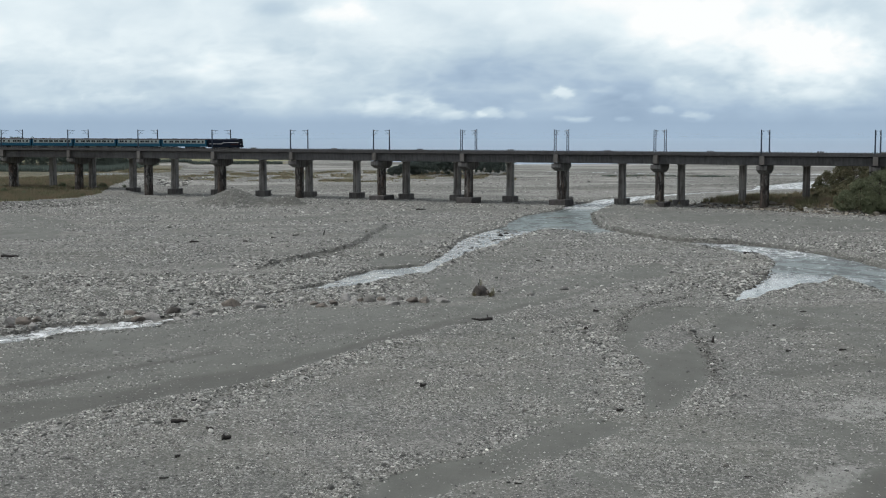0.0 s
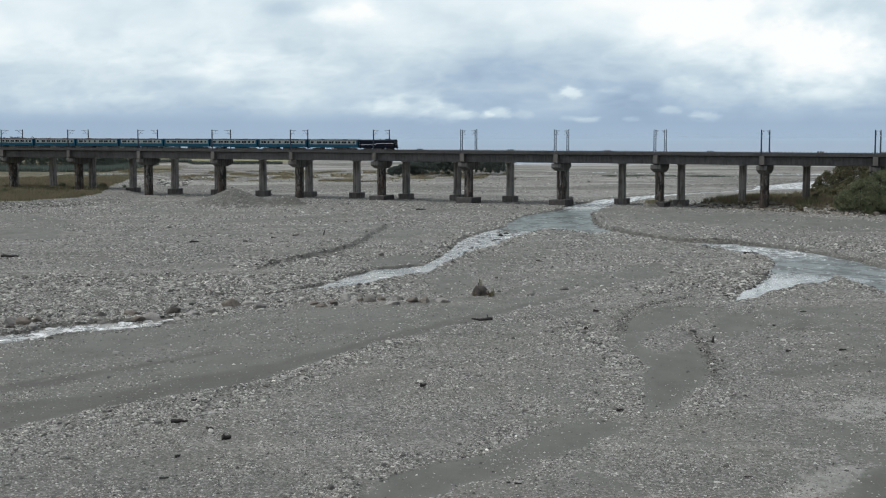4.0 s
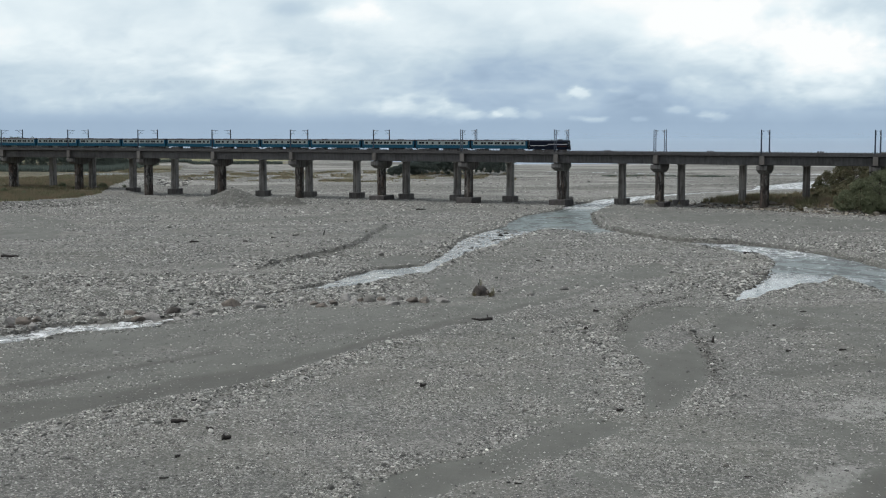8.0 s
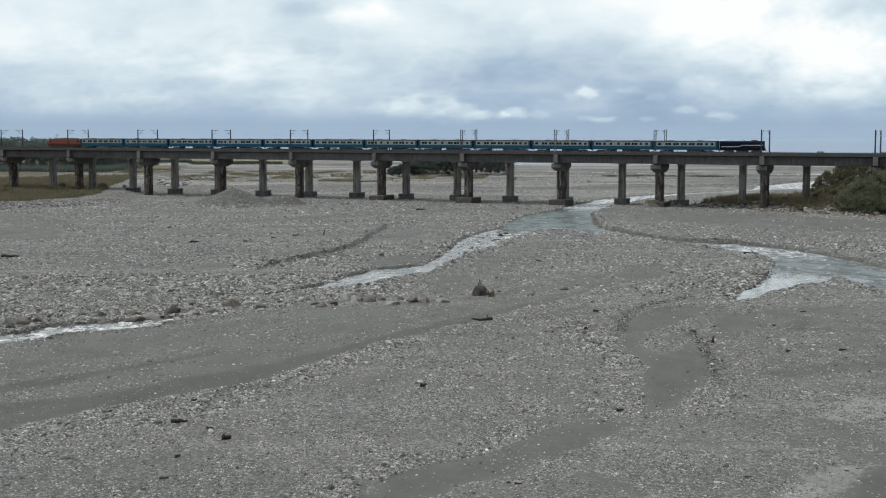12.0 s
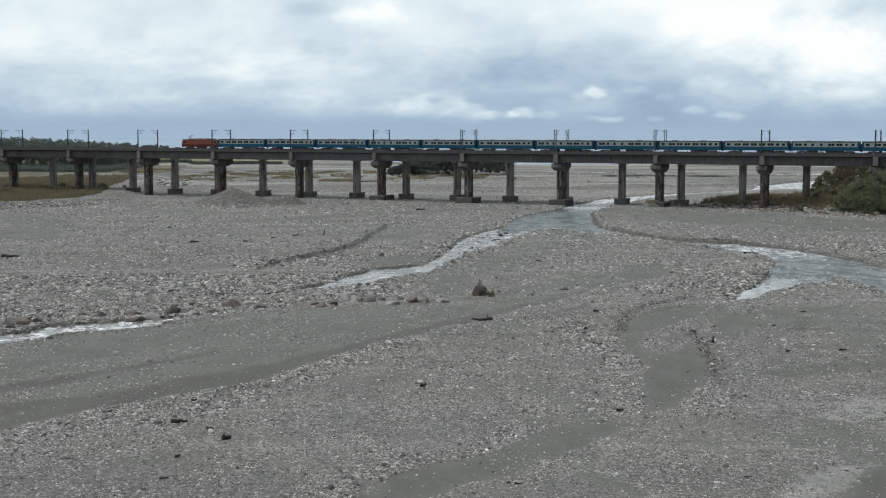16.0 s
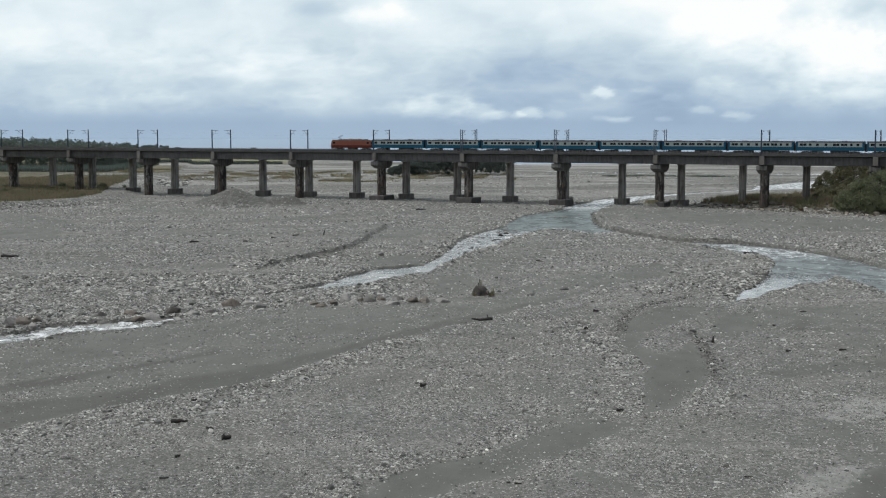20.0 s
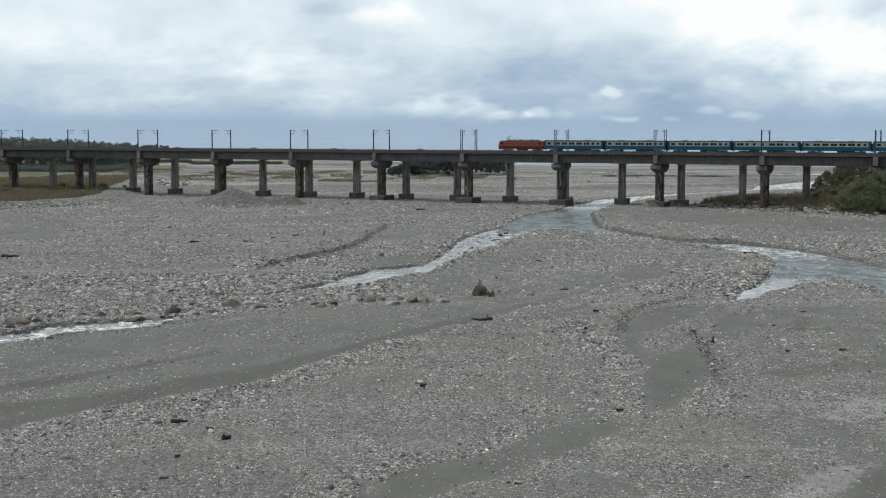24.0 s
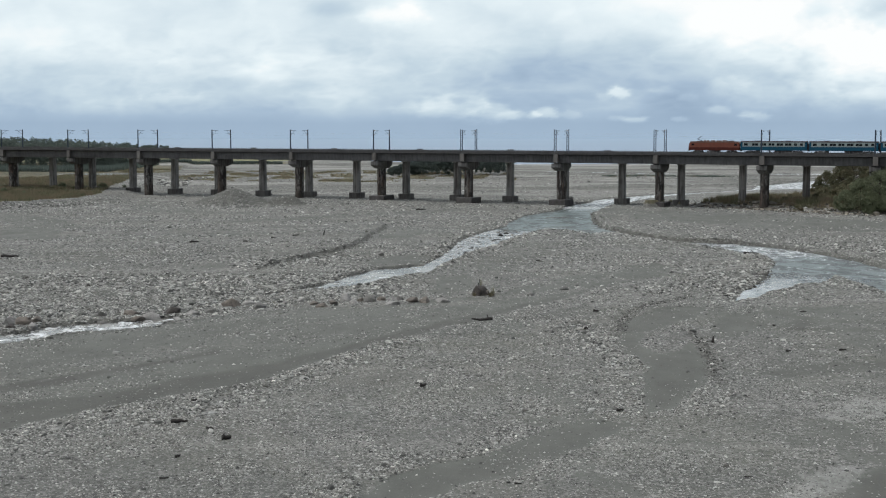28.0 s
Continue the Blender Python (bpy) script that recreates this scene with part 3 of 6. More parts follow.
SCARP_B = [(51.3, 447.5), (43.6, 404.9), (39.4, 356.5), (39.6, 336.3), (42.5, 320), (47.4, 308.4), (51.9, 297.8), (57.2, 295.2), (62.7, 292.5), (69.7, 281.7), (74.6, 269), (77, 257.4), (79.8, 237.9)]
LEFT_BANK = [(-260, 362), (-134, 416), (-118, 434), (-108, 458), (-108, 490), (-114, 520), (-120, 560), (-140, 700)]
RIGHT_BANK = [(230, 680), (135, 510), (120, 460), (92, 440), (79, 432), (95, 411), (108, 397), (122, 383), (150, 362), (230, 325)]
PALE = [[(30.5, 114), (34.5, 118.6), (38.2, 124.5), (44, 123.5), (42, 117.5), (35, 113.2)], [(21.5, 88), (24.6, 94.6), (28, 98.8), (31.2, 99.2), (29.8, 94.8), (27, 91), (25, 86)]]
COARSE = [[(-90, 195, 22), (-66, 200, 26), (-41, 202, 26), (-29, 206, 22), (-18, 212, 10)], [(-34, 240, 3), (-24, 252, 6), (-18, 262, 5)],
          [(-34, 107, 3.5), (-28, 112, 4.5), (-22, 119, 4.0), (-17, 128, 3), (-13, 137, 2.2), (-9, 147, 1.8), (-3, 158, 1.5)],
          [(15, 172, 1.5), (17.5, 160, 2), (18.5, 148, 2.2), (18, 136, 2), (16.5, 124, 2), (14, 116, 2.5), (10, 118, 2)], [(22, 117, 1.2), (26, 126, 1.5)],
          [(-8, 89, 2), (-4, 96, 1.2), (3, 103, 1.2), (9, 110, 1.2)],
          [(84, 420, 5), (100, 403, 6), (122, 383, 5), (150, 366, 6)], [(78, 286, 5), (90, 268, 8), (100, 246, 8)], [(34, 205, 5), (44, 215, 6), (52, 232, 5)], [(-160, 411, 3), (-134, 422, 4), (-118, 439, 4), (-107, 462, 3)]]


def within(x, y, ring):
    """Signed distance to a closed ring of (x, y): negative inside, cut off at 9 m outside."""
    out = np.full(np.shape(x), 9.0)
    p = np.array(ring)
    lo, hi = p.min(0) - 9, p.max(0) + 9
    near = (x > lo[0]) & (x < hi[0]) & (y > lo[1]) & (y < hi[1])
    if not near.any():
        return out
    u, v = x[near], y[near]
    best, inside = np.full(u.shape, 81.0), np.zeros(u.shape, bool)
    for (ax, ay), (bx, by) in zip(ring, ring[1:] + ring[:1]):
        dx, dy = bx - ax, by - ay
        t = np.clip(((u - ax) * dx + (v - ay) * dy) / (dx * dx + dy * dy + 1e-9), 0, 1)
        best = np.minimum(best, (u - ax - t * dx) ** 2 + (v - ay - t * dy) ** 2)
        if ay != by:
            inside ^= ((ay > v) != (by > v)) & (u < dx * (v - ay) / dy + ax)
    out[near] = np.sqrt(best) * np.where(inside, -1, 1)
    return out


def bed(x, y):
    """Height of the ground and the masks of its surface."""
    wx, wy = fbm(x / 7, y / 9, 4, 61), fbm(x / 7, y / 9, 4, 67)
    jx, jy = x + 2.4 * wx, y + 3.2 * wy
    ex, ey = x + 0.6 * wx + 0.5 * fbm(x / 1.7, y / 2.6, 3, 87), y + 1.2 * wy + 0.8 * fbm(x / 1.7, y / 2.6, 3, 88)
    z = 0.42 * fbm(x / 40, y / 60, 3, 71) + 0.16 * fbm(x / 6, y / 10, 4, 73)
    near = step(1200, 600, y)
    q = 5.0 * fbm(x / 34, y / 60, 3, 131) + 0.25 * fbm(x / 4, y / 5, 3, 133)
    z = z + 0.26 * (np.floor(q) + step(0.40, 0.52, q - np.floor(q)) - q) * near
    plain = step(0.5, -0.7, within(ex, ey, PLAIN + BAR_EDGE))
    rills = fbm((x + 0.55 * y) / 26, (y - 0.9 * x) / 5, 4, 79)
    sand = plain * (0.66 + 0.5 * rills)
    z = z * (1 - 0.7 * plain) - 0.16 * plain + 0.10 * rills * plain
    for ring, depth in zip(MUD, MUD_DEPTH):
        d = within(ex, ey, ring)
        hard = 1.0 if depth > 0.2 else 2.2
        inner = step(0.5 * hard, -0.6 * hard, d)
        sand = np.maximum(sand, inner * (1.0 if depth > 0.09 else 0.8))
        z = z - depth * inner
    for line in FINE:
        sand = np.maximum(sand, 0.42 * step(2.0, -2.0, beside(jx, jy, line)))
    for k, line in enumerate(SMOOTH):
        sand = np.maximum(sand, (0.72 if k in (0, len(SMOOTH) - 1) else 0.55) * step(3.0, -3.0, beside(jx, jy, line)))
    streaks = fbm(jx / 5 + jy / 14, jy / 16, 4, 79)
    sand = np.clip(sand * (1 - 0.4 * step(0.05, 0.3, streaks) * (1 - plain)) + (0.38 * step(0.12, 0.4, streaks) * near + 0.25 * step(0.10, 0.26, fbm(x / 17, y / 22, 4, 97)) * near) * (1 - plain), 0, 1)
    cut_a, cut_b = side_of(ex, ey, SCARP_A), side_of(ex, ey, SCARP_B)
    z = z + 0.8 * step(-0.2, 0.8, cut_a) * step(40, 10, beside(x, y, SCARP_A)) * step(222, 250, y) * step(-100, -40, x) * step(352, 335, y)
    z = z + 0.45 * step(-0.2, 0.6, cut_b) * step(110, 50, beside(x, y, SCARP_B)) * step(460, 425, y)
    water = np.full(np.shape(x), 1e9)
    for line in (FAR_CHANNEL, RIVER, FAR_POOL):
        water = np.minimum(water, beside(x + 0.7 * (jx - x) + 1.2 * fbm(x / 1.7, y / 2.6, 3, 87), y + 0.7 * (jy - y), line))
    for ring, wide in ((LOW_SHORE, 0.7), (BROOK_SHORE, 0.1), (ARM_SHORE, 0.0)):
        water = np.minimum(water, within(ex, ey, ring) - wide)
    z = np.maximum(z, -0.30 + 0.14 * step(0.0, 1.6, water) * step(460, 440, y))
    cut = step(1.0, -0.7, water)
    z = z * (1 - cut) - 0.8 * cut
    stones = np.maximum(step(1.0, 0.6, np.hypot((jx - 33) / 4.5, (jy - 381) / 3.0)), step(1.0, 0.5, np.hypot((ex - 40) / 3.5, (ey - 352) / 2.0)))
    z = z + 0.60 * stones * (water < 0)
    lift_l = side_of(jx, jy, LEFT_BANK)
    lift_r = np.where(x < 62, -50, side_of(jx, jy, RIGHT_BANK))
    veg = np.maximum(step(11, 20, lift_l) * step(900, 800, y), step(0, 5, lift_r) * step(700, 640, y))
    z = z + 1.3 * step(-1, 9, lift_l) + 0.7 * np.exp(-((lift_l - 9) / 6) ** 2) * np.clip(0.35 + 1.6 * fbm(x / 8, y / 12, 3, 107), 0, 1) * step(560, 520, y) + 2.1 * step(-3, 8, lift_r) * step(-5, 10, water)
    heap = np.clip(1 - np.hypot((x + 2 * wx + 67) / 14, (y + 3 * wy - 431) / 11), 0, 1)
    dune = np.clip(1 - np.hypot((x + 50.5) / 8, (y + 2 * wy - 434) / 9), 0, 1)
    z = z + 6.0 * heap + 4.4 * np.minimum(dune, 0.6)
    spoil = np.maximum(step(0.02, 0.2, heap), step(0.02, 0.2, dune))
    sand = np.maximum(sand, 0.55 * spoil)
    heap2 = np.hypot((jx - 59.3) / 3.2, (jy - 258) / 6)
    z = z + 1.0 * step(1.0, 0.1, heap2)
    wob = fbm(x / 24, y / 60, 4, 83)
    veg = veg * (1 - step(30, 12, np.abs(y - 700 + 50 * wob)) * step(-100, -115, x) * step(-212, -190, x))
    field = step(625, 660, y + 60 * wob) * step(830, 770, y + 60 * wob) * step(42, 30, x + 14 * wob) * step(-150, -120, x)
    veg = np.maximum(veg, 0.85 * field * step(-0.14, 0.16, fbm(x / 9, y / 22, 4, 85)))
    veg = np.maximum(veg, 0.9 * step(935, 945, y + 14 * wob) * step(-105, -125, x + 20 * wob) * step(1290, 1200, y))
    veg = np.maximum(veg, 0.9 * step(770, 800, y + 40 * wob) * step(-176, -192, x + 20 * wob) * step(1290, 1200, y))
    reeds = step(10, 3, np.abs(y - 702 + 30 * fbm(x / 30, y / 30, 2, 89))) * step(70, 80, x) * step(160, 150, x)
    veg = np.maximum(veg, 0.47 * reeds * step(-0.25, 0.0, fbm(x / 4, y / 8, 2, 93)))
    off = y - 330 * step(40, -220, x)
    z = z - 5.0 * step(940, 1060, off) - 12 * step(1060, 2000, off)
    pale = np.zeros(np.shape(x))
    for ring in PALE:
        pale = np.maximum(pale, step(0.8, -0.8, within(ex, ey, ring)))
    coarse = np.zeros(np.shape(x))
    for line in COARSE:
        coarse = np.maximum(coarse, step(2.6, -2.6, beside(jx, jy, line)))
    coarse = np.maximum(coarse, step(6, 1, water) * np.where(cut_b > -1, 0.3, 0.8)) * (1 - 0.96 * sand)
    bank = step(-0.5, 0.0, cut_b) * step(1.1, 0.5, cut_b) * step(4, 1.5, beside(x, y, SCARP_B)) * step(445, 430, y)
    wet_shade = np.maximum(step(1.8, 0.0, water), 0.25 * sand * step(-0.1, 0.25, fbm(x / 9, y / 14, 3, 91)))
    for ring, damp in zip(MUD, MUD_WET):
        wet_shade = np.maximum(wet_shade, damp * (0.9 + 0.5 * wx) * step(0.4, -1.4, within(ex, ey, ring)))
    # only the shade line of each step is painted; the ground stays level
    gaps = step(-0.22, 0.05, fbm(x / 6, y / 9, 3, 113))
    for line in LEDGE_SHADES:
        wet_shade = np.maximum(wet_shade, 0.55 * gaps * step(1.1, 0.2, beside(x + 1.4 * wx, y + 3 * wy, line)))
    # shade on both cut bank faces is painted in through this mask
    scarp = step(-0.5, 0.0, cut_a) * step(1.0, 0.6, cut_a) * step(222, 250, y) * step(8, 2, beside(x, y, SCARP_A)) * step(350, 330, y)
    wet_shade = np.maximum(wet_shade, np.maximum(0.65 * scarp, 0.36 * bank))
    # heap and dune are darkened to stand for their shaded slopes
    wet_shade = np.maximum(wet_shade, 0.85 * step(0.02, 0.15, dune) + 0.55 * step(0.02, 0.25, heap) * (1 - 0.5 * step(0.1, 0.4, wx)))
    # darker front slope of the left bank, and a dark line at its foot
    wet_shade = np.maximum(wet_shade, 0.32 * step(-1, 2, lift_l) * step(10, 6, lift_l) * step(-95, -102, x) * step(480, 465, y))
    wet_shade = np.maximum(wet_shade, 0.6 * step(1.5, 0.4, np.abs(lift_l + 0.5)) * step(-95, -102, x) * step(475, 460, y))
    # shade of the hollow's cut rims, painted in as darkening
    wet_shade = np.maximum(wet_shade, 0.75 * step(0.8, 0.1, beside(ex, ey, HOLLOW_RIM)) + 0.65 * step(1.0, 0.2, beside(ex, ey, UPPER_RIM)))
    return z, sand, wet_shade, veg, pale, coarse, water


def graded(stops):
    """Coordinates from (value, spacing) stops."""
    out = [stops[0][0]]
    for (a, da), (b, db) in zip(stops[:-1], stops[1:]):
        while out[-1] < b - 1e-6:
            t = (out[-1] - a) / (b - a)
            out.append(min(b, out[-1] + da + (db - da) * t))
    return np.array(out)


def riverbed():
    half = graded([(0, 0.62), (60, 0.8), (150, 1.4), (240, 6), (600, 40), (4600, 400)])
    xs = np.concatenate([-half[:0:-1], half])
    ys = graded([(-400, 60), (40, 10), (80, 0.5), (150, 0.6), (260, 0.9), (460, 1.8), (700, 6), (1100, 20), (2400, 300)])
    X, Y = np.meshgrid(xs, ys)
    z, sand, wet_shade, veg, pale, coarse, water = bed(X, Y)
    idx = np.arange(X.size).reshape(X.shape)
    faces = np.stack([idx[:-1, :-1], idx[:-1, 1:], idx[1:, 1:], idx[1:, :-1]], -1).reshape(-1, 4)
    # the mid, far and dry masks follow distance from the camera
    me = np_mesh("ground", np.stack([X, Y, z], -1).reshape(-1, 3), faces, GROUND, True, {"sand": sand, "wet_shade": wet_shade, "veg": veg, "pale": pale, "far_distance": step(430, 600, Y), "mid_distance": step(170, 250, Y) * step(1000, 700, Y), "green": 0.85 * step(935, 960, Y + 12 * fbm(X / 30, Y / 30, 2, 151)) * step(1125, 1105, Y) * step(-105, -125, X), "dry": step(290, 420, Y) * (0.6 + fbm(X / 15, Y / 30, 3, 141))})
    tagged(new("ground", me), "wide grey gravel riverbed with silt channels and terraces", "ground", kind="structure")


riverbed()


def ribbon(name, line, z, label, foam_of, mat=None):
    """A far sheet of water along a line, wider than its channel."""
    pts = []
    for p, q in zip(line[:-1], line[1:]):
        n = max(2, int(math.dist(p[:2], q[:2]) / 1.2))
        pts += [[p[i] + (q[i] - p[i]) * k / n for i in range(3)] for k in range(n)]
    pts = np.array(pts + [list(line[-1])])
    d = np.gradient(pts[:, :2], axis=0)
    d /= np.linalg.norm(d, axis=1)[:, None]
    nrm = np.stack([-d[:, 1], d[:, 0]], 1)
    w = np.linspace(-1, 1, 9)
    P = pts[:, None, :2] + nrm[:, None, :] * ((pts[:, 2] + 2.0)[:, None] * w)[..., None]
    x, y = P[..., 0], P[..., 1]
    V = np.stack([x, y, z + 0.03 * fbm(x / 1.5, y / 2.5, 3, 17)], -1)
    idx = np.arange(x.size).reshape(x.shape)
    faces = np.stack([idx[:-1, :-1], idx[1:, :-1], idx[1:, 1:], idx[:-1, 1:]], -1).reshape(-1, 4)
    me = np_mesh(name, V.reshape(-1, 3), faces, mat or WATER, True, {"foam": foam_of(x, y)})
    return tagged(new(name, me), label, "water", kind="structure")


def sheet(name, ring, keep, label, foam_of, mat, z=-0.33, cell=0.6):
    """A level sheet of water that reaches 2.4 m past its shore, where keep(x, y) holds."""
    p = np.array(ring)
    xs = np.arange(math.floor(p[:, 0].min()) - 3, p[:, 0].max() + 3, cell)
    ys = np.arange(math.floor(p[:, 1].min()) - 3, p[:, 1].max() + 3, cell)
    X, Y = np.meshgrid(xs, ys)
    idx = np.arange(X.size).reshape(X.shape)
    faces = np.stack([idx[:-1, :-1], idx[:-1, 1:], idx[1:, 1:], idx[1:, :-1]], -1)
    cx, cy = X[:-1, :-1] + cell / 2, Y[:-1, :-1] + cell / 2
    faces = faces[(within(cx, cy, ring) < 2.4) & keep(cx, cy)]
    used = np.unique(faces)
    x, y = X.ravel()[used], Y.ravel()[used]
    me = np_mesh(name, np.stack([x, y, np.full(x.shape, z) + 0.012 * fbm(x / 1.5, y / 2.5, 3, 17)], -1), np.searchsorted(used, faces), mat, True, {"foam": foam_of(x, y)})
    return tagged(new(name, me), label, "water", kind="structure")


POOL_END = [(70, 224.6), (58.3, 234.5), (50, 232), (38, 192), (46, 190), (62, 214), (70, 221)]
in_brook = lambda x, y: (y < 332 - 0.55 * (x - 17)) & (x < 30)
in_pool = lambda x, y: within(x + 1.2 * fbm(x / 5, y / 3, 3, 19), y, POOL_END) < 0
in_arm = lambda x, y: y < 322 - 0.2 * (x - 43)
ribbon("water_river", RIVER, -0.335, "shallow grey-green river running under the bridge", lambda x, y: 0.235 + 0.12 * step(400, 440, y))
sheet("water_ford", BROOK_SHORE, lambda x, y: ~in_brook(x, y) & (y < 404), "shallow teal-grey ford where the river parts", lambda x, y: 0.225 + 0 * x, WATER)
sheet("water_brook", BROOK_SHORE, in_brook, "narrow bright brook running over cobbles", lambda x, y: 0.19 + 0.07 * step(335, 315, y) * step(245, 262, y) + 0.05 * step(222, 208, y), BROOK_WATER)
sheet("water_low_brook", LOW_SHORE, lambda x, y: x > -89, "bright lower reach of the narrow brook", lambda x, y: 0.30 + 0 * x, BROOK_WATER)
sheet("water_arm", ARM_SHORE, lambda x, y: in_arm(x, y) & ~in_pool(x, y), "shallow side arm of the river with small white rapids", lambda x, y: 0.24 + 0.09 * step(245, 275, y), ARM_WATER)
sheet("water_pool", ARM_SHORE, in_pool, "still pool mirroring the bright clouds", lambda x, y: 0.12 + 0 * x, POOL_WATER)
ribbon("water_far_pool", FAR_POOL, 1.35, "distant bright pool among the reeds", lambda x, y: 0.2 + 0 * x)
ribbon("water_surf", [(20, 1010, 4), (40, 985, 7), (60, 972, 8), (160, 985, 10), (400, 990, 12)], -1.18, "white surf breaking on the distant shore", lambda x, y: 0.62 + 0 * x)
ribbon("water_far_channel", FAR_CHANNEL, -0.34, "distant pale river channel near the mouth", lambda x, y: 0.35 + 0 * x)
bm = bmesh.new()
bmesh.ops.create_grid(bm, x_segments=2, y_segments=2, size=1, matrix=Matrix.Translation((0, 2340, -1.3)) @ Matrix.Diagonal((4500, 1350, 1, 1)))
tagged(new("water_sea", mesh_of("water_sea", bm, SEA)), "hazy blue-grey open sea beyond the river mouth", "sea", kind="structure")


# ---------------------------------------------------------------- railway viaduct
# its own axes: s along the track, o across it (away from the near row of masts), z up
LINE = pose(-141.36, 514.92, 0, 0, 0, math.degrees(-0.4341))
SPAN, WIDTH, DECK, SOFFIT, RAIL_Z = 32.5, 11.8, 17.3, 13.65, 16.85
MID, TRACK_FAR, TRACK_NEAR = WIDTH / 2, WIDTH / 2 + 2.0, WIDTH / 2 - 2.0
FIRST, LAST = -8, 18
bpy.context.view_layer.update()


def on_line(s, o, z=0.0, rz=0.0):
    return LINE @ pose(s, o, z, 0, 0, rz)


def prism(bm, profile, s0, s1):
    """A profile of (o, z) drawn along s."""
    loft(bm, [[(s, o, z) for o, z in profile] for s in (s0, s1)])


def bridge_span():
    top = new("bridge_span")
    bm = bmesh.new()
    prism(bm, [(1.35, 13.65), (WIDTH - 1.35, 13.65), (WIDTH - 1.0, 16.1), (1.0, 16.1)], 0.12, SPAN - 0.12)
    soften(bm, 0.08, 1)
    part("box_girder", bm, CONC_WEB, top)
    bm = bmesh.new()
    prism(bm, [(0.75, 16.1), (WIDTH - 0.75, 16.1), (WIDTH + 0.35, 16.4), (WIDTH + 0.35, 16.75), (-0.35, 16.75), (-0.35, 16.4)], 0.05, SPAN - 0.05)
    part("deck_slab", bm, CONC_EDGE, top, "dark weather-stained concrete deck edge")
    for o in (-0.22, WIDTH + 0.22):
        bm = bmesh.new()
        box(bm, SPAN / 2, o, 17.0, SPAN - 0.1, 0.2, 0.5)
        soften(bm, 0.03, 1)
        part("parapet", bm, CONC_EDGE, top)
    bm = bmesh.new()
    box(bm, SPAN / 2, MID, 16.77, SPAN - 0.1, 9.2, 0.03)
    part("ballast_bed", bm, BALLAST, top)
    bm = bmesh.new()
    for z in (17.5,):
        rod(bm, (0.2, -0.22, z), (SPAN - 0.2, -0.22, z), 0.035, n=4)
    part("handrail", bm, RAILING, top)
    bm = bmesh.new()
    box(bm, 0, 0, 0.25, 0.12, 0.10, 0.5)
    box(bm, 0, 0, 0.47, 0.24, 0.16, 0.12)
    post = mesh_of("railing_post", bm, RAILING)
    for k in range(30):
        part("railing_post", post, None, top, at=pose(0.6 + k * 1.08, -0.22, 17.25))
    bm = bmesh.new()
    for k in (-0.8, 0.0, 0.7):
        box(bm, SPAN / 2 + 1 + k, 0.25, 17.45, 0.5, 0.45, 0.9)
    soften(bm, 0.04, 1)
    part("cable_box", bm, RAILING, top, "dark cable cabinets at the deck edge")
    return tagged(top, "grey concrete box girder span with stained deck edge", "bridge span", "spans of the railway viaduct")


def bridge_pier(foot_z):
    top = new("bridge_pier")
    n = 14
    ring = lambda half_o, half_s, z: [(half_s * math.cos(a) * (1 if abs(math.cos(a)) > 0.3 else 1), MID + (half_o - half_s) * (1 if math.sin(a) > 0 else -1) * (abs(math.sin(a)) > 1e-6) + half_s * math.sin(a), z)
                                      for a in (2 * math.pi * (k + 0.5) / n for k in range(n))]
    bm = bmesh.new()
    loft(bm, [ring(1.85, 1.25, z) for z in (-2.5, 2.0, 6.0, 9.0, 11.4)])
    part("column", bm, CONC_PIER, top, "rust-streaked concrete column dark at its foot")
    bm = bmesh.new()
    prism_o = [(MID - 2.1, 11.0), (MID + 2.1, 11.0), (MID + 5.1, 12.1), (MID + 5.1, 13.5), (MID - 5.1, 13.5), (MID - 5.1, 12.1)]
    prism(bm, prism_o, -1.6, 1.6)
    soften(bm, 0.12, 1)
    part("cap", bm, CONC_CAP, top, "hammerhead concrete cap")
    for o in (MID - 3.2, MID + 3.2):
        for s in (-0.9, 0.9):
            bm = bmesh.new()
            box(bm, s, o, 13.58, 0.7, 0.8, 0.17)
            part("bearing", bm, RAILING, top)
    bm = bmesh.new()
    box(bm, 0, MID, foot_z, 5.6, 8.2, 3.3)
    soften(bm, 0.15, 1)
    part("footing", bm, CONC_FOOT, top, "dark concrete footing slab")
    for o, out in ((0.05, -1), (WIDTH - 0.05, 1)):
        bm = bmesh.new()
        loft(bm, [[(-0.45, o + 0.42 * out, z0), (0.95, o + 0.42 * out, z0), (0.95, o - 1.25 * out, z1), (-0.45, o - 1.25 * out, z1)] for z0, z1 in ((13.85, 13.75), (16.37, 16.37))])
        part("mast_corbel", bm, CONC_CORBEL, top, "pale concrete corbel that carries a mast")
    return tagged(top, "concrete hammerhead pier of the railway viaduct", "bridge pier", "piers of the railway viaduct")


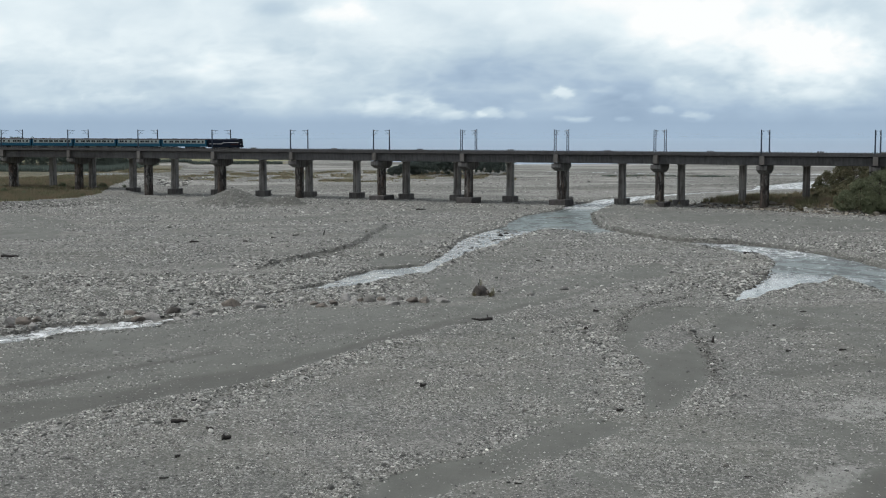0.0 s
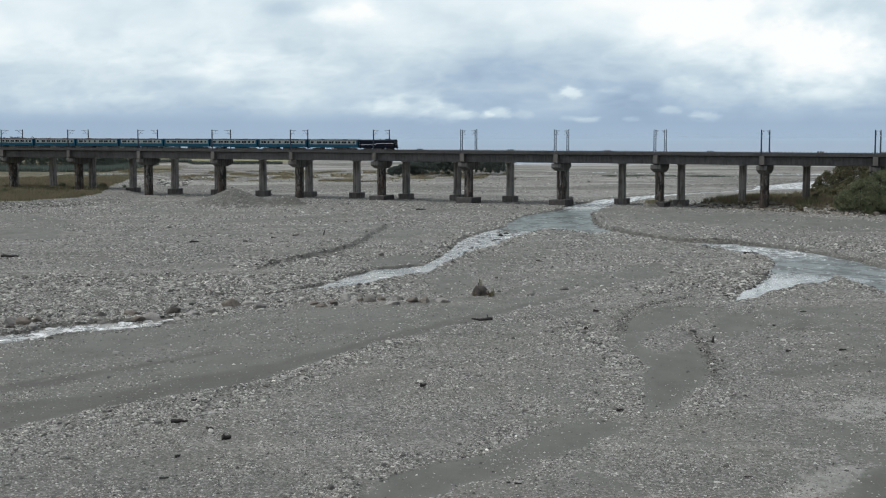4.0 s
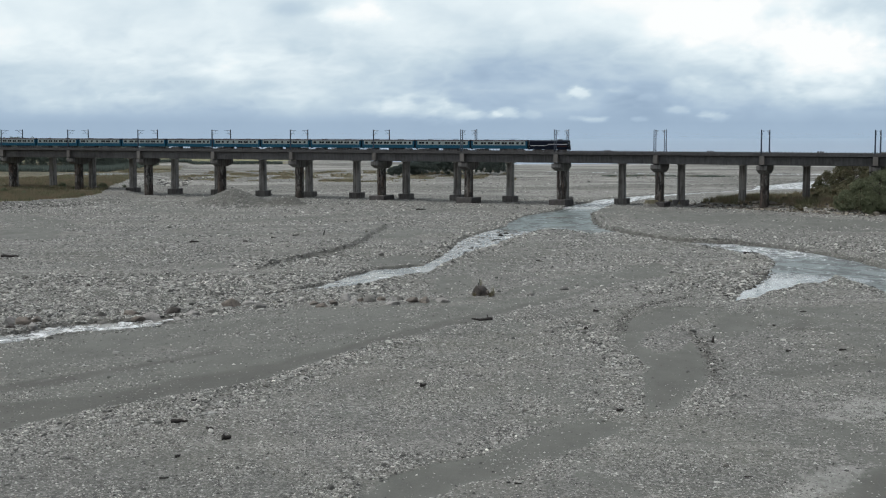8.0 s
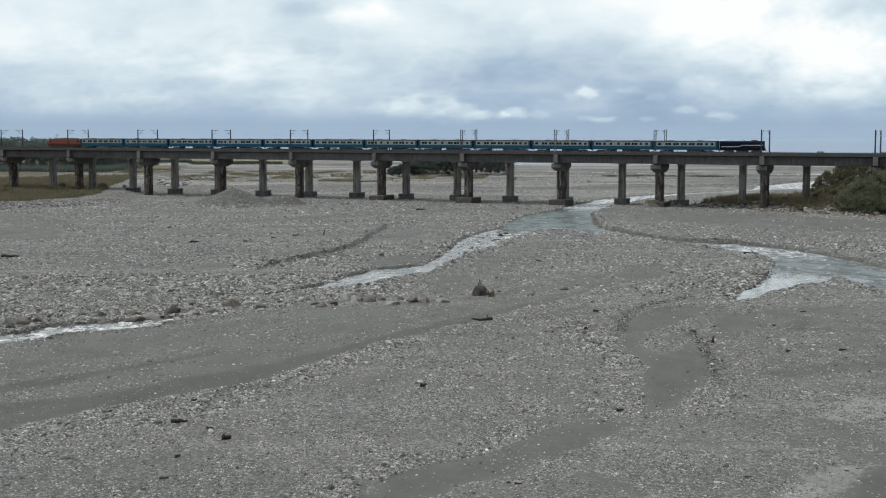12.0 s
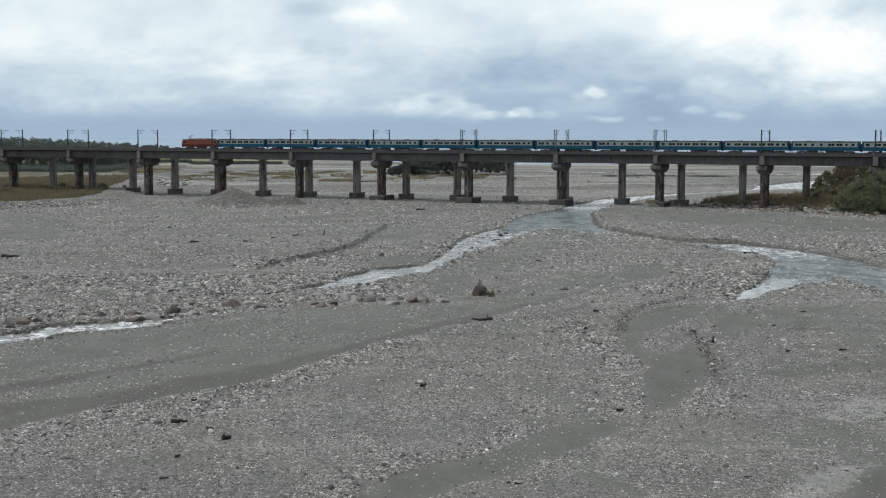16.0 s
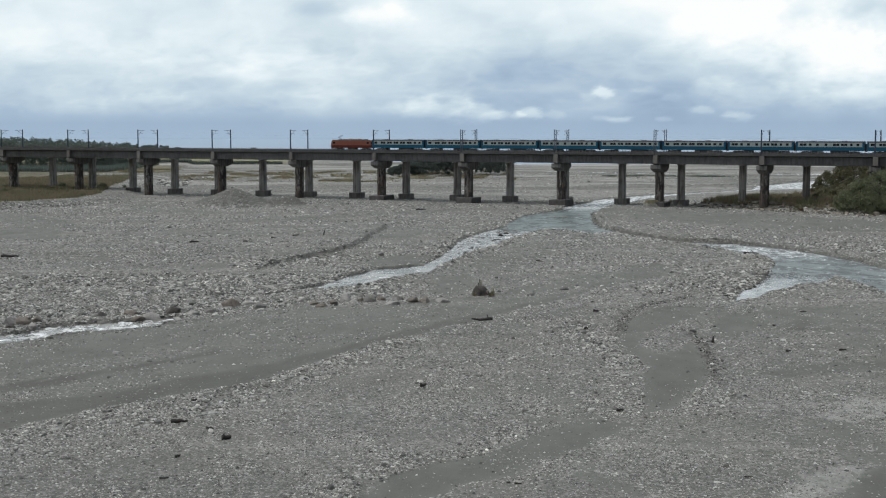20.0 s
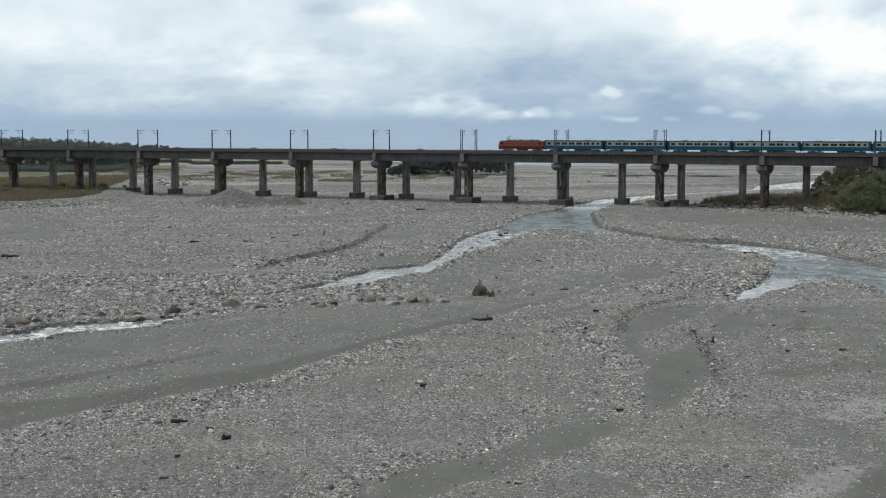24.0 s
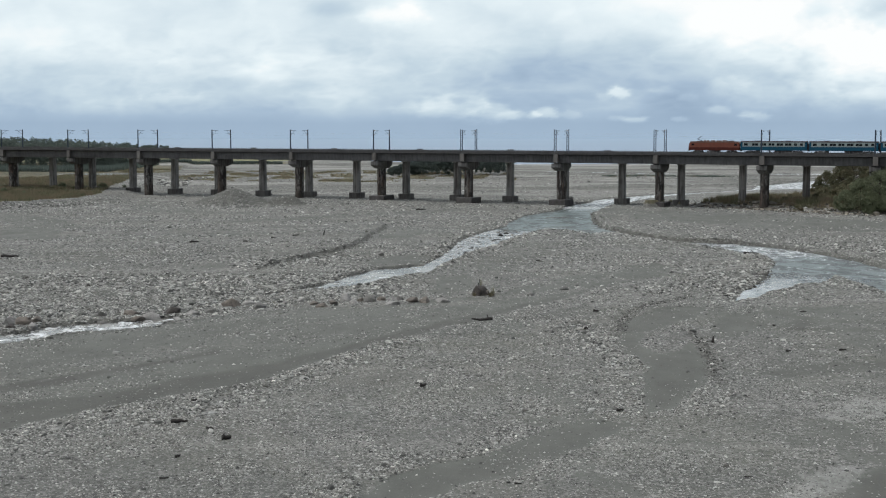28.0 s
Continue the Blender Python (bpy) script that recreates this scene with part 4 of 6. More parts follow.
def mast(lattice):
    """A mast on its corbel with a cantilever towards +y."""
    top = new("catenary_mast")
    steel = STEEL_LATTICE if lattice else STEEL_MAST
    h = 7.3
    if lattice:
        for dx in (-0.33, 0.33):
            bm = bmesh.new()
            box(bm, dx, 0, h / 2 - 0.3, 0.14, 0.3, h + 0.6)
            part("post", bm, steel, top)
        for k in range(12):
            bm = bmesh.new()
            z = 0.15 + k * h / 12
            rod(bm, (-0.33 * (-1) ** k, 0, z), (0.33 * (-1) ** k, 0, z + h / 12), 0.05, n=4)
            part("brace", bm, steel, top)
    else:
        bm = bmesh.new()
        rod(bm, (0, 0, -0.6), (0, 0, h), 0.24, 0.19, 10)
        part("post", bm, steel, top)
    bm = bmesh.new()
    box(bm, 0, 0, -0.52, 1.1, 0.7, 0.1)
    part("base_plate", bm, steel, top)
    arm = bmesh.new()
    rod(arm, (0, 0.1, h - 0.25), (0, 4.0, h - 0.36), 0.06, n=5)
    rod(arm, (0, 0.1, h - 1.9), (0, 2.7, h - 0.45), 0.05, n=5)
    rod(arm, (0, 1.3, h - 1.25), (0, 3.2, h - 1.55), 0.04, n=5)
    arm = part("cantilever", arm, steel, top)
    for o, z in ((0.55, h - 0.27), (0.5, h - 1.68)):
        bm = bmesh.new()
        for k in range(5):
            rod(bm, (0, o + k * 0.11, z), (0, o + k * 0.11 + 0.05, z), 0.13, 0.07, 8)
        part("insulator", bm, PORCELAIN, arm, "pale ribbed porcelain insulator")
    return tagged(top, "lattice steel catenary mast on the viaduct" if lattice else "slim steel catenary mast on the viaduct", "catenary mast", "masts along the viaduct")


span0, pier0, pier_low = bridge_span(), bridge_pier(-1.7), bridge_pier(0.2)
mast_plain, mast_lattice = mast(False), mast(True)
span0.matrix_basis, pier0.matrix_basis, pier_low.matrix_basis = on_line(0, 0), on_line(0, 0), on_line(4 * SPAN, 0)
first = {False: mast_plain, True: mast_lattice}
for i in range(FIRST, LAST + 1):
    if i != 0:
        if i < LAST:
            copy_thing(span0, on_line(i * SPAN, 0))
        if i != 4:
            copy_thing(pier_low if i in (5, 6, 7) else pier0, on_line(i * SPAN, 0))
    lat = i in (5, 6, 7)
    for o, turn in ((0, 0), (WIDTH, 180)):
        m = on_line(i * SPAN, o, 16.85, turn)
        if first[lat] is not None:
            first[lat].matrix_basis = m
            first[lat] = None
        else:
            copy_thing(mast_lattice if lat else mast_plain, m)

for o in (TRACK_NEAR, TRACK_FAR):
    track = tagged(new("railway_track"), "worn steel railway track on the viaduct", "railway track", "tracks on the viaduct")
    track.matrix_basis = LINE
    for d in (-0.57, 0.57):
        bm = bmesh.new()
        box(bm, (FIRST + LAST) * SPAN / 2, o + d, RAIL_Z + 0.03, (LAST - FIRST) * SPAN, 0.07, 0.2)
        part("rail", bm, RAIL, track)
    wires = tagged(new("overhead_wire"), "thin overhead contact wire above the track", "overhead wire", "wires above the tracks")
    wires.matrix_basis = LINE
    bm = bmesh.new()
    rod(bm, (FIRST * SPAN, o, 22.1), (LAST * SPAN, o, 22.1), 0.0025, n=4)
    part("contact_wire", bm, WIRE, wires)
    bm = bmesh.new()
    for i in range(FIRST, LAST):
        sag = lambda t: 23.62 - 3.2 * t * (1 - t)
        for k in range(6):
            a, b = k / 6, (k + 1) / 6
            rod(bm, ((i + a) * SPAN, o, sag(a)), ((i + b) * SPAN, o, sag(b)), 0.0035, n=3)
    part("messenger_wire", bm, WIRE, wires)
for o in (0.25, WIDTH - 0.25):
    feeder = tagged(new("feeder_wire"), "thin feeder wire strung along the masts", "overhead wire", "wires above the tracks")
    feeder.matrix_basis = LINE
    bm = bmesh.new()
    for i in range(FIRST, LAST):
        for k in range(6):
            a, b = k / 6, (k + 1) / 6
            rod(bm, ((i + a) * SPAN, o, 23.1 - 2.0 * a * (1 - a)), ((i + b) * SPAN, o, 23.1 - 2.0 * b * (1 - b)), 0.0035, n=3)
    part("feeder_cable", bm, WIRE, feeder)

# ---------------------------------------------------------------- older bridge behind it
OLD_O, OLD_S0, OLD_SPAN = 16.0, 114.9, 19.46


def old_span():
    top = new("old_bridge_span")
    for o in (-1.3, 1.3):
        bm = bmesh.new()
        prism(bm, [(o - 0.35, 14.0), (o + 0.35, 14.0), (o + 0.35, 15.4), (o - 0.35, 15.4)], 0.08, OLD_SPAN - 0.08)
        part("girder", bm, CONC_WEB, top)
    bm = bmesh.new()
    prism(bm, [(-2.3, 15.4), (2.3, 15.4), (2.3, 15.7), (-2.3, 15.7)], 0.05, OLD_SPAN - 0.05)
    part("deck_slab", bm, CONC_EDGE, top)
    return tagged(top, "grey concrete span of the older bridge behind", "bridge span", "spans of the older bridge")


def old_pier():
    top = new("old_bridge_pier")
    bm = bmesh.new()
    loft(bm, [[(-0.95 * k, -1.15 * k, z), (0.95 * k, -1.15 * k, z), (0.95 * k, 1.15 * k, z), (-0.95 * k, 1.15 * k, z)] for z, k in ((-2.5, 1.06), (6, 1.02), (13.0, 1.0))])
    soften(bm, 0.1, 2)
    part("column", bm, CONC_OLD, top)
    bm = bmesh.new()
    box(bm, 0, 0, 13.5, 2.1, 4.0, 1.0)
    soften(bm, 0.08, 1)
    part("cap", bm, CONC_OLD, top)
    bm = bmesh.new()
    box(bm, 0, 0, 0.3, 4.2, 4.2, 3.6)
    soften(bm, 0.12, 1)
    part("footing", bm, CONC_FOOT_OLD, top, "square concrete footing block")
    return tagged(top, "slim pale concrete pier of the older bridge", "bridge pier", "piers of the older bridge")


ospan, opier = old_span(), old_pier()
for j in range(-19, 24):
    m = on_line(OLD_S0 + j * OLD_SPAN, OLD_O)
    if j == -19:
        ospan.matrix_basis, opier.matrix_basis = m, m
    else:
        copy_thing(opier, m)
        if j < 23:
            copy_thing(ospan, m)

# ---------------------------------------------------------------- train
BLUE = paint("coach_blue", (0.01232, 0.077, 0.1294), 0.5, 0.3, gloss=0.12)
BLUE_DARK = paint("coach_end_blue", (0.0077, 0.0616, 0.1078), 0.5, 0.3, gloss=0.12)
CREAM = paint("coach_cream", (0.2438, 0.2975, 0.2975), 0.4, 0.45, gloss=0.12)
ROOF = paint("coach_roof", (0.048, 0.0444, 0.048), 0.7, 0.5, gloss=0.12)
UNDER = paint("underframe", (0.06084, 0.06084, 0.0649), 0.7, 0.4, gloss=0.12)
NAVY = paint("loco_navy", (0.0042, 0.0084, 0.0182), 0.6, 0.1, gloss=0.1)
STRIPE = paint("stripe_silver", (0.55, 0.57, 0.6), 0.35, 0.25)
RED = paint("loco_red", (0.0256, 0.0112, 0.0128), 0.55, 0.4, gloss=0.12)
ORANGE = paint("loco_orange", (0.182, 0.0676, 0.0468), 0.38, 0.5, gloss=0.2)
ORANGE_LOW = paint("loco_orange_low", (0.08075, 0.0255, 0.02019), 0.4, 0.45, gloss=0.12)
EQUIP = paint("roof_equipment", (0.150, 0.085, 0.066), 0.6, 0.5)
_g = Nodes("dark_glass")
GLASS = _g.done((0.012, 0.016, 0.02), 0.08)


def bogie(top, x, wheel_mesh, frame_mesh):
    b = part("bogie", frame_mesh, None, top, at=pose(x, 0, 0))
    for dx in (-1.05, 1.05):
        for y in (-0.62, 0.62):
            part("wheel", wheel_mesh, None, b, at=pose(dx, y, 0.43))


def bogie_meshes():
    bm = bmesh.new()
    rod(bm, (0, -0.06, 0), (0, 0.06, 0), 0.43, n=16)
    rod(bm, (0, -0.12, 0), (0, 0.12, 0), 0.12, n=8)
    wheel = mesh_of("wheel", bm, UNDER)
    bm = bmesh.new()
    for y in (-0.98, 0.98):
        box(bm, 0, y, 0.55, 3.0, 0.18, 0.24)
        box(bm, 0, y, 0.72, 1.0, 0.2, 0.3)
        for dx in (-1.05, 1.05):
            box(bm, dx, y, 0.45, 0.42, 0.26, 0.4)
    box(bm, 0, 0, 0.6, 0.5, 1.9, 0.3)
    soften(bm, 0.03, 1)
    return wheel, mesh_of("bogie", bm, UNDER)


WHEEL, BOGIE = bogie_meshes()


def shell(half, z0, z1, roof_z, n=8, inset=0.0):
    """Half outline of a coach body with an arched roof, as (y, z)."""
    pts = [(-half + inset, z0), (-half, z0 + 0.15), (-half, z1)]
    pts += [(-half * math.cos(math.pi * k / n), z1 + (roof_z - z1) * math.sin(math.pi * k / n)) for k in range(1, n)]
    return pts + [(half, z1), (half, z0 + 0.15), (half - inset, z0)]


def along(bm, profile, x0, x1):
    loft(bm, [[(x, y, z) for y, z in profile] for x in (x0, x1)])


COACH_A = [(1.4, 1.1), (3.8, 1.8), (6.3, 1.75), (8.75, 1.75), (11.2, 1.85), (13.7, 1.85), (16.3, 0.9), (18.1, 0.8)]
COACH_B = [(1.5, 1.9), (4.1, 0.8), (6.2, 0.8), (8.7, 0.8), (11.1, 1.8), (13.4, 1.8), (16.0, 0.7), (17.8, 0.8)]


def coach(windows, equipment):
    top = new("passenger_coach")
    half, length = 1.43, 19.75
    bm = bmesh.new()
    along(bm, [(-half, 0.95), (half, 0.95), (half, 2.1), (-half, 2.1)], -length / 2, length / 2)
    soften(bm, 0.05, 1)
    part("body", bm, BLUE, top, "blue lower body panel")
    bm = bmesh.new()
    along(bm, [(-half, 2.1), (half, 2.1), (half - 0.02, 3.42), (-half + 0.02, 3.42)], -length / 2 + 0.6, length / 2 - 0.6)
    part("window_band", bm, CREAM, top, "cream band round the windows")
    for e in (-1, 1):
        bm = bmesh.new()
        along(bm, [(-half, 2.1), (half, 2.1), (half - 0.02, 3.42), (-half + 0.02, 3.42)], e * (length / 2 - 0.6), e * length / 2)
        end = part("vestibule", bm, BLUE_DARK, top, "blue end vestibule")
        for y in (-1, 1):
            bm = bmesh.new()
            box(bm, e * (length / 2 - 0.30), y * (half + 0.004), 1.95, 0.5, 0.03, 1.95)
            soften(bm, 0.01, 1)
            part("door", bm, BLUE, end)
        bm = bmesh.new()
        box(bm, e * (length / 2 + 0.18), 0, 2.05, 0.37, 1.1, 2.1)
        part("gangway", bm, UNDER, top, "black rubber gangway bellows")
    bm = bmesh.new()
    along(bm, [(-half, 3.42), (half, 3.42)] + [(half * math.cos(math.pi * k / 10), 3.42 + 0.40 * math.sin(math.pi * k / 10) ** 0.8) for k in range(1, 10)], -length / 2, length / 2)
    roof = part("roof", bm, ROOF, top, "grey-brown arched roof")
    for x in (-5.0, 4.2):
        bm = bmesh.new()
        box(bm, x, 0, 3.83, 1.6, 1.2, 0.16)
        soften(bm, 0.05, 1)
        part("roof_vent", bm, ROOF, roof)
    for a, w in windows:
        for y in (-1, 1):
            bm = bmesh.new()
            box(bm, a + w / 2 - 10.2, y * (half - 0.02), 2.76, w, 0.08, 0.70)
            soften(bm, 0.03, 1)
            pane = part("window", bm, GLASS, top)
            if w > 1.2:
                bm = bmesh.new()
                box(bm, a + w / 2 - 10.2, y * (half + 0.02), 2.76, 0.1, 0.03, 0.68)
                part("mullion", bm, CREAM, pane)
    for a, b, low in equipment:
        bm = bmesh.new()
        box(bm, (a + b) / 2, 0, (low + 0.97) / 2, b - a, 2.4, 0.97 - low)
        soften(bm, 0.06, 1)
        part("equipment_box", bm, UNDER, top)
    for e in (-1, 1):
        bogie(top, e * 6.9, WHEEL, BOGIE)
        bm = bmesh.new()
        box(bm, e * (length / 2 + 0.2), 0, 0.85, 0.42, 0.3, 0.25)
        part("coupler", bm, UNDER, top)
    return tagged(top, "blue passenger coach with a cream window band", "train coach", "coaches of the train")


def diesel():
    top = new("diesel_locomotive")
    L = 13.7
    bm = bmesh.new()
    box(bm, 0, 0, 1.05, L, 2.7, 0.35)
    soften(bm, 0.04, 1)
    part("frame", bm, NAVY, top)
    bm = bmesh.new()
    along(bm, shell(1.36, 1.2, 3.35, 3.78), -L / 2 + 0.15, L / 2 - 2.4)
    hood = part("hood", bm, NAVY, top, "dark navy engine hood")
    bm = bmesh.new()
    loft(bm, [[(x + k, y, z) for y, z in shell(1.38, 1.2, 3.35, 3.84)] for x, k in ((L / 2 - 2.4, 0), (L / 2 - 0.35, 0))])
    cab = part("cab", bm, NAVY, top, "dark navy driver's cab")
    bm = bmesh.new()
    box(bm, L / 2 - 0.28, 0, 1.75, 0.3, 2.5, 1.1)
    soften(bm, 0.08, 1)
    part("nose", bm, NAVY, cab)
    for y in (-1, 1):
        bm = bmesh.new()
        box(bm, L / 2 - 1.35, y * 1.37, 2.85, 1.3, 0.06, 0.6)
        part("cab_window", bm, GLASS, cab)
        bm = bmesh.new()
        box(bm, L / 2 - 0.34, y * 0.65, 2.85, 0.06, 0.9, 0.6)
        part("windscreen", bm, GLASS, cab)
        bm = bmesh.new()
        box(bm, -3.4, y * 1.38, 2.02, 5.6, 0.03, 0.16)
        box(bm, -0.3, y * 1.38, 2.25, 0.75, 0.03, 0.16, ry=-37)
        box(bm, 3.15, y * 1.40, 2.5, 6.5, 0.03, 0.16)
        part("stripe", bm, STRIPE, top, "silver-white waist stripe")
        bm = bmesh.new()
        box(bm, 4.6, y * 1.395, 1.85, 3.4, 0.03, 0.4)
        part("red_panel", bm, RED, top, "dull red side panel")
        for k in range(4):
            bm = bmesh.new()
            box(bm, -5.2 + k * 1.9, y * 1.37, 2.95, 1.4, 0.05, 0.5)
            part("grille", bm, NAVY, hood)
        bm = bmesh.new()
        rod(bm, (-L / 2 + 0.1, y * 1.2, 1.1), (-L / 2 + 0.1, y * 1.2, 3.4), 0.05, n=6)
        part("handrail", bm, STRIPE, top, "white end handrail")
    bm = bmesh.new()
    box(bm, 3.6, 0, 3.9, 1.7, 1.3, 0.3)
    soften(bm, 0.08, 1)
    part("roof_fan", bm, UNDER, hood)
    bm = bmesh.new()
    rod(bm, (0.5, 0, 3.7), (0.5, 0, 4.0), 0.22, n=10)
    part("exhaust_stack", bm, UNDER, hood)
    bm = bmesh.new()
    box(bm, 0, 0, 0.62, 3.4, 2.3, 0.6)
    soften(bm, 0.1, 1)
    part("fuel_tank", bm, UNDER, top)
    for y in (-0.5, 0.5):
        bm = bmesh.new()
        rod(bm, (L / 2 - 0.15, y, 1.95), (L / 2 - 0.05, y, 1.95), 0.12, n=10)
        part("headlight", bm, STRIPE, top, "pale round headlight")
    for e in (-1, 1):
        bogie(top, e * 4.2, WHEEL, BOGIE)
        bm = bmesh.new()
        box(bm, e * (L / 2 + 0.1), 0, 0.85, 0.5, 0.3, 0.25)
        part("coupler", bm, UNDER, top)
    return tagged(top, "dark navy diesel locomotive with a silver waist stripe", "locomotive")


def electric():
    top = new("electric_locomotive")
    L = 16.0
    side = lambda z0, z1: [(-1.42, z0), (1.42, z0), (1.42, z1), (-1.42, z1)]

    def nosed(bm, z0, z1, back0, back1):
        loft(bm, [[(-L / 2 + b, -1.42 + 0.1, z), (-L / 2 + b + 0.25, -1.42, z), (L / 2 - b - 0.25, -1.42, z), (L / 2 - b, -1.32, z),
                   (L / 2 - b, 1.32, z), (L / 2 - b - 0.25, 1.42, z), (-L / 2 + b + 0.25, 1.42, z), (-L / 2 + b, 1.32, z)] for z, b in ((z0, back0), (z1, back1))])
    bm = bmesh.new()
    nosed(bm, 0.9, 1.8, 0.12, 0.05)
    part("skirt", bm, ORANGE_LOW, top, "dark red-brown lower skirt")
    bm = bmesh.new()
    nosed(bm, 1.8, 3.2, 0.05, 0.32)
    body = part("body", bm, ORANGE, top, "orange-red locomotive body")
    bm = bmesh.new()
    nosed(bm, 3.2, 3.62, 0.34, 0.75)
    roof = part("roof", bm, EQUIP, top, "grey-brown roof")
    for y in (-1, 1):
        for x, w in ((-6.6, 0.8), (6.6, 0.8)):
            bm = bmesh.new()
            box(bm, x, y * 1.40, 2.65, w, 0.07, 0.6)
            part("cab_window", bm, GLASS, body)
        for k in range(5):
            bm = bmesh.new()
            box(bm, -3.6 + k * 1.8, y * 1.41, 2.7, 1.2, 0.06, 0.42)
            part("grille", bm, ORANGE, body)
        for e in (-1, 1):
            bm = bmesh.new()
            box(bm, e * (L / 2 - 0.2), y * 0.62, 2.62, 0.1, 1.0, 0.62, ry=e * -11)
            part("windscreen", bm, GLASS, body)
            bm = bmesh.new()
            rod(bm, (e * (L / 2 - 0.1), y * 0.85, 1.75), (e * (L / 2 + 0.06), y * 0.85, 1.75), 0.13, n=10)
            part("headlight", bm, STRIPE, body, "pale round headlight")
    for x, w, h in ((-2.6, 1.4, 0.32), (-0.6, 1.0, 0.42), (1.2, 1.3, 0.3), (3.0, 0.9, 0.4)):
        bm = bmesh.new()
        box(bm, x, 0, 3.62 + h / 2, w, 1.3, h)
        soften(bm, 0.05, 1)
        part("roof_box", bm, EQUIP, roof)
    for k in range(9):
        bm = bmesh.new()
        rod(bm, (-3.4 + k * 0.95, -0.8, 3.6), (-3.4 + k * 0.95, -0.8, 4.05), 0.1, 0.06, 8)
        part("insulator", bm, PORCELAIN, roof, "pale roof insulator")
    for x, up in ((-4.6, True), (4.8, False)):
        bm = bmesh.new()
        box(bm, x, 0, 3.7, 1.9, 1.2, 0.14)
        if up:
            for y in (-0.4, 0.4):
                rod(bm, (x + 0.8, y, 3.65), (x - 0.9, y, 4.35), 0.05, n=5)
                rod(bm, (x - 0.9, y, 4.35), (x + 0.3, y * 1.3, 5.1), 0.04, n=5)
            rod(bm, (x + 0.3, -0.85, 5.12), (x + 0.3, 0.85, 5.12), 0.06, n=5)
        else:
            rod(bm, (x - 0.9, -0.4, 3.75), (x + 0.9, -0.4, 3.8), 0.05, n=5)
            rod(bm, (x - 0.9, 0.4, 3.75), (x + 0.9, 0.4, 3.8), 0.05, n=5)
            rod(bm, (x + 0.6, -0.8, 3.84), (x + 0.6, 0.8, 3.84), 0.05, n=5)
        part("pantograph", bm, UNDER, roof, "raised pantograph" if up else "folded pantograph")
    bm = bmesh.new()
    box(bm, 0, 0, 0.62, 3.0, 2.2, 0.55)
    part("equipment_box", bm, UNDER, top)
    for e in (-1, 1):
        bogie(top, e * 5.2, WHEEL, BOGIE)
        bm = bmesh.new()
        box(bm, e * (L / 2 + 0.1), 0, 0.85, 0.5, 0.3, 0.25)
        part("coupler", bm, UNDER, top)
    return tagged(top, "orange-red electric locomotive with a raised pantograph", "locomotive")


TRAIN = [(diesel(), -6.95)]
coach_a, coach_b = coach(COACH_A, [(-5.2, -4.5, 0.15), (0.3, 1.9, 0.12), (2.1, 3.6, 0.30), (3.7, 5.2, 0.42)]), coach(COACH_B, [(-5.2, -2.4, 0.15), (0.1, 2.6, 0.12), (2.8, 5.2, 0.15)])
for k in range(12):
    kind = coach_b if k in (1, 4, 5, 8) else coach_a
    ob = kind if k in (0, 1) else copy_thing(kind, pose(0, 0, 0))
    TRAIN.append((ob, -14.0 - 20.43 * (k + 0.5)))
TRAIN.append((electric(), -266.95))


def head(t):
    """Place of the train's head along the line at t seconds."""
    return 72.35 + 15.65 * t - 0.0076 * t ** 2 + 0.0003 * t ** 3


def motions():
    times = [0, 3.5, 7, 10.5, 14, 17.5, 21, 24.5, SECONDS]
    for ob, back in TRAIN:
        walk(ob, [(t, on_line(head(t) + back, TRACK_FAR, RAIL_Z + 0.14)) for t in times])
    turns = [(k / FPS, math.degrees((head(k / FPS) - head(0)) / 0.43)) for k in range(frame(SECONDS))]
    first_of = {}
    for ob, back in TRAIN:
        for w in ob.children_recursive:
            if not w.name.startswith("wheel"):
                continue
            x, y, z = (round(c, 3) for c in w.matrix_basis.translation)
            if (x, y) not in first_of:
                walk(w, [(t, pose(x, y, z, 0, a, 0)) for t, a in turns])
                first_of[x, y] = w
            else:
                lead = first_of[x, y].animation_data
                w.rotation_mode = "QUATERNION"
                w.animation_data_create().action = lead.action
                w.animation_data.action_slot = lead.action_slot
    drift = 2.305 / SECONDS
    walk(BACKDROP, [(t, pose(0, 0, 0, 0, 0, drift * (15 - t))) for t in (0, 7, 14, 21, SECONDS)])


# ---------------------------------------------------------------- things on the riverbed
def ground_z(x, y):
    return float(bed(np.array([float(x)]), np.array([float(y)]))[0][0])


def boulder(name, x, y, sx, sy, sz, mat, label, seed, sink=0.25, rz=0.0, block=0.7):
    """A rounded, chipped rock lying partly sunk in the bed."""
    bm = bmesh.new()
    bmesh.ops.create_icosphere(bm, subdivisions=4, radius=1)
    off = Vector((seed * 7.3, seed * 3.1, seed * 1.7))
    rng = random.Random(seed)
    cuts = [(Vector((rng.uniform(-1, 1), rng.uniform(-1, 1), rng.uniform(-0.2, 1))).normalized(), rng.uniform(0.55, 0.85)) for _ in range(9)]
    for v in bm.verts:
        p = v.co.copy()
        p = Vector([math.copysign(abs(c) ** block, c) for c in p])
        p *= 1 + 0.22 * noise.noise(p * 1.1 + off) + 0.10 * noise.noise(p * 3.1 + off) + 0.04 * noise.noise(p * 8 + off)
        for n, d in (cuts if block > 0.5 else cuts[:3]):
            over = p.dot(n) - d
            if over > 0:
                p -= n * over * 0.92
        v.co = Vector((p.x * sx / 2, p.y * sy / 2, p.z * sz / 2))
    ob = new(name, mesh_of(name, bm, mat, True))
    ob.matrix_basis = pose(x, y, ground_z(x, y) + sz * (0.5 - sink), 0, 0, rz)
    return tagged(ob, label, "boulder", "boulders on the riverbed")


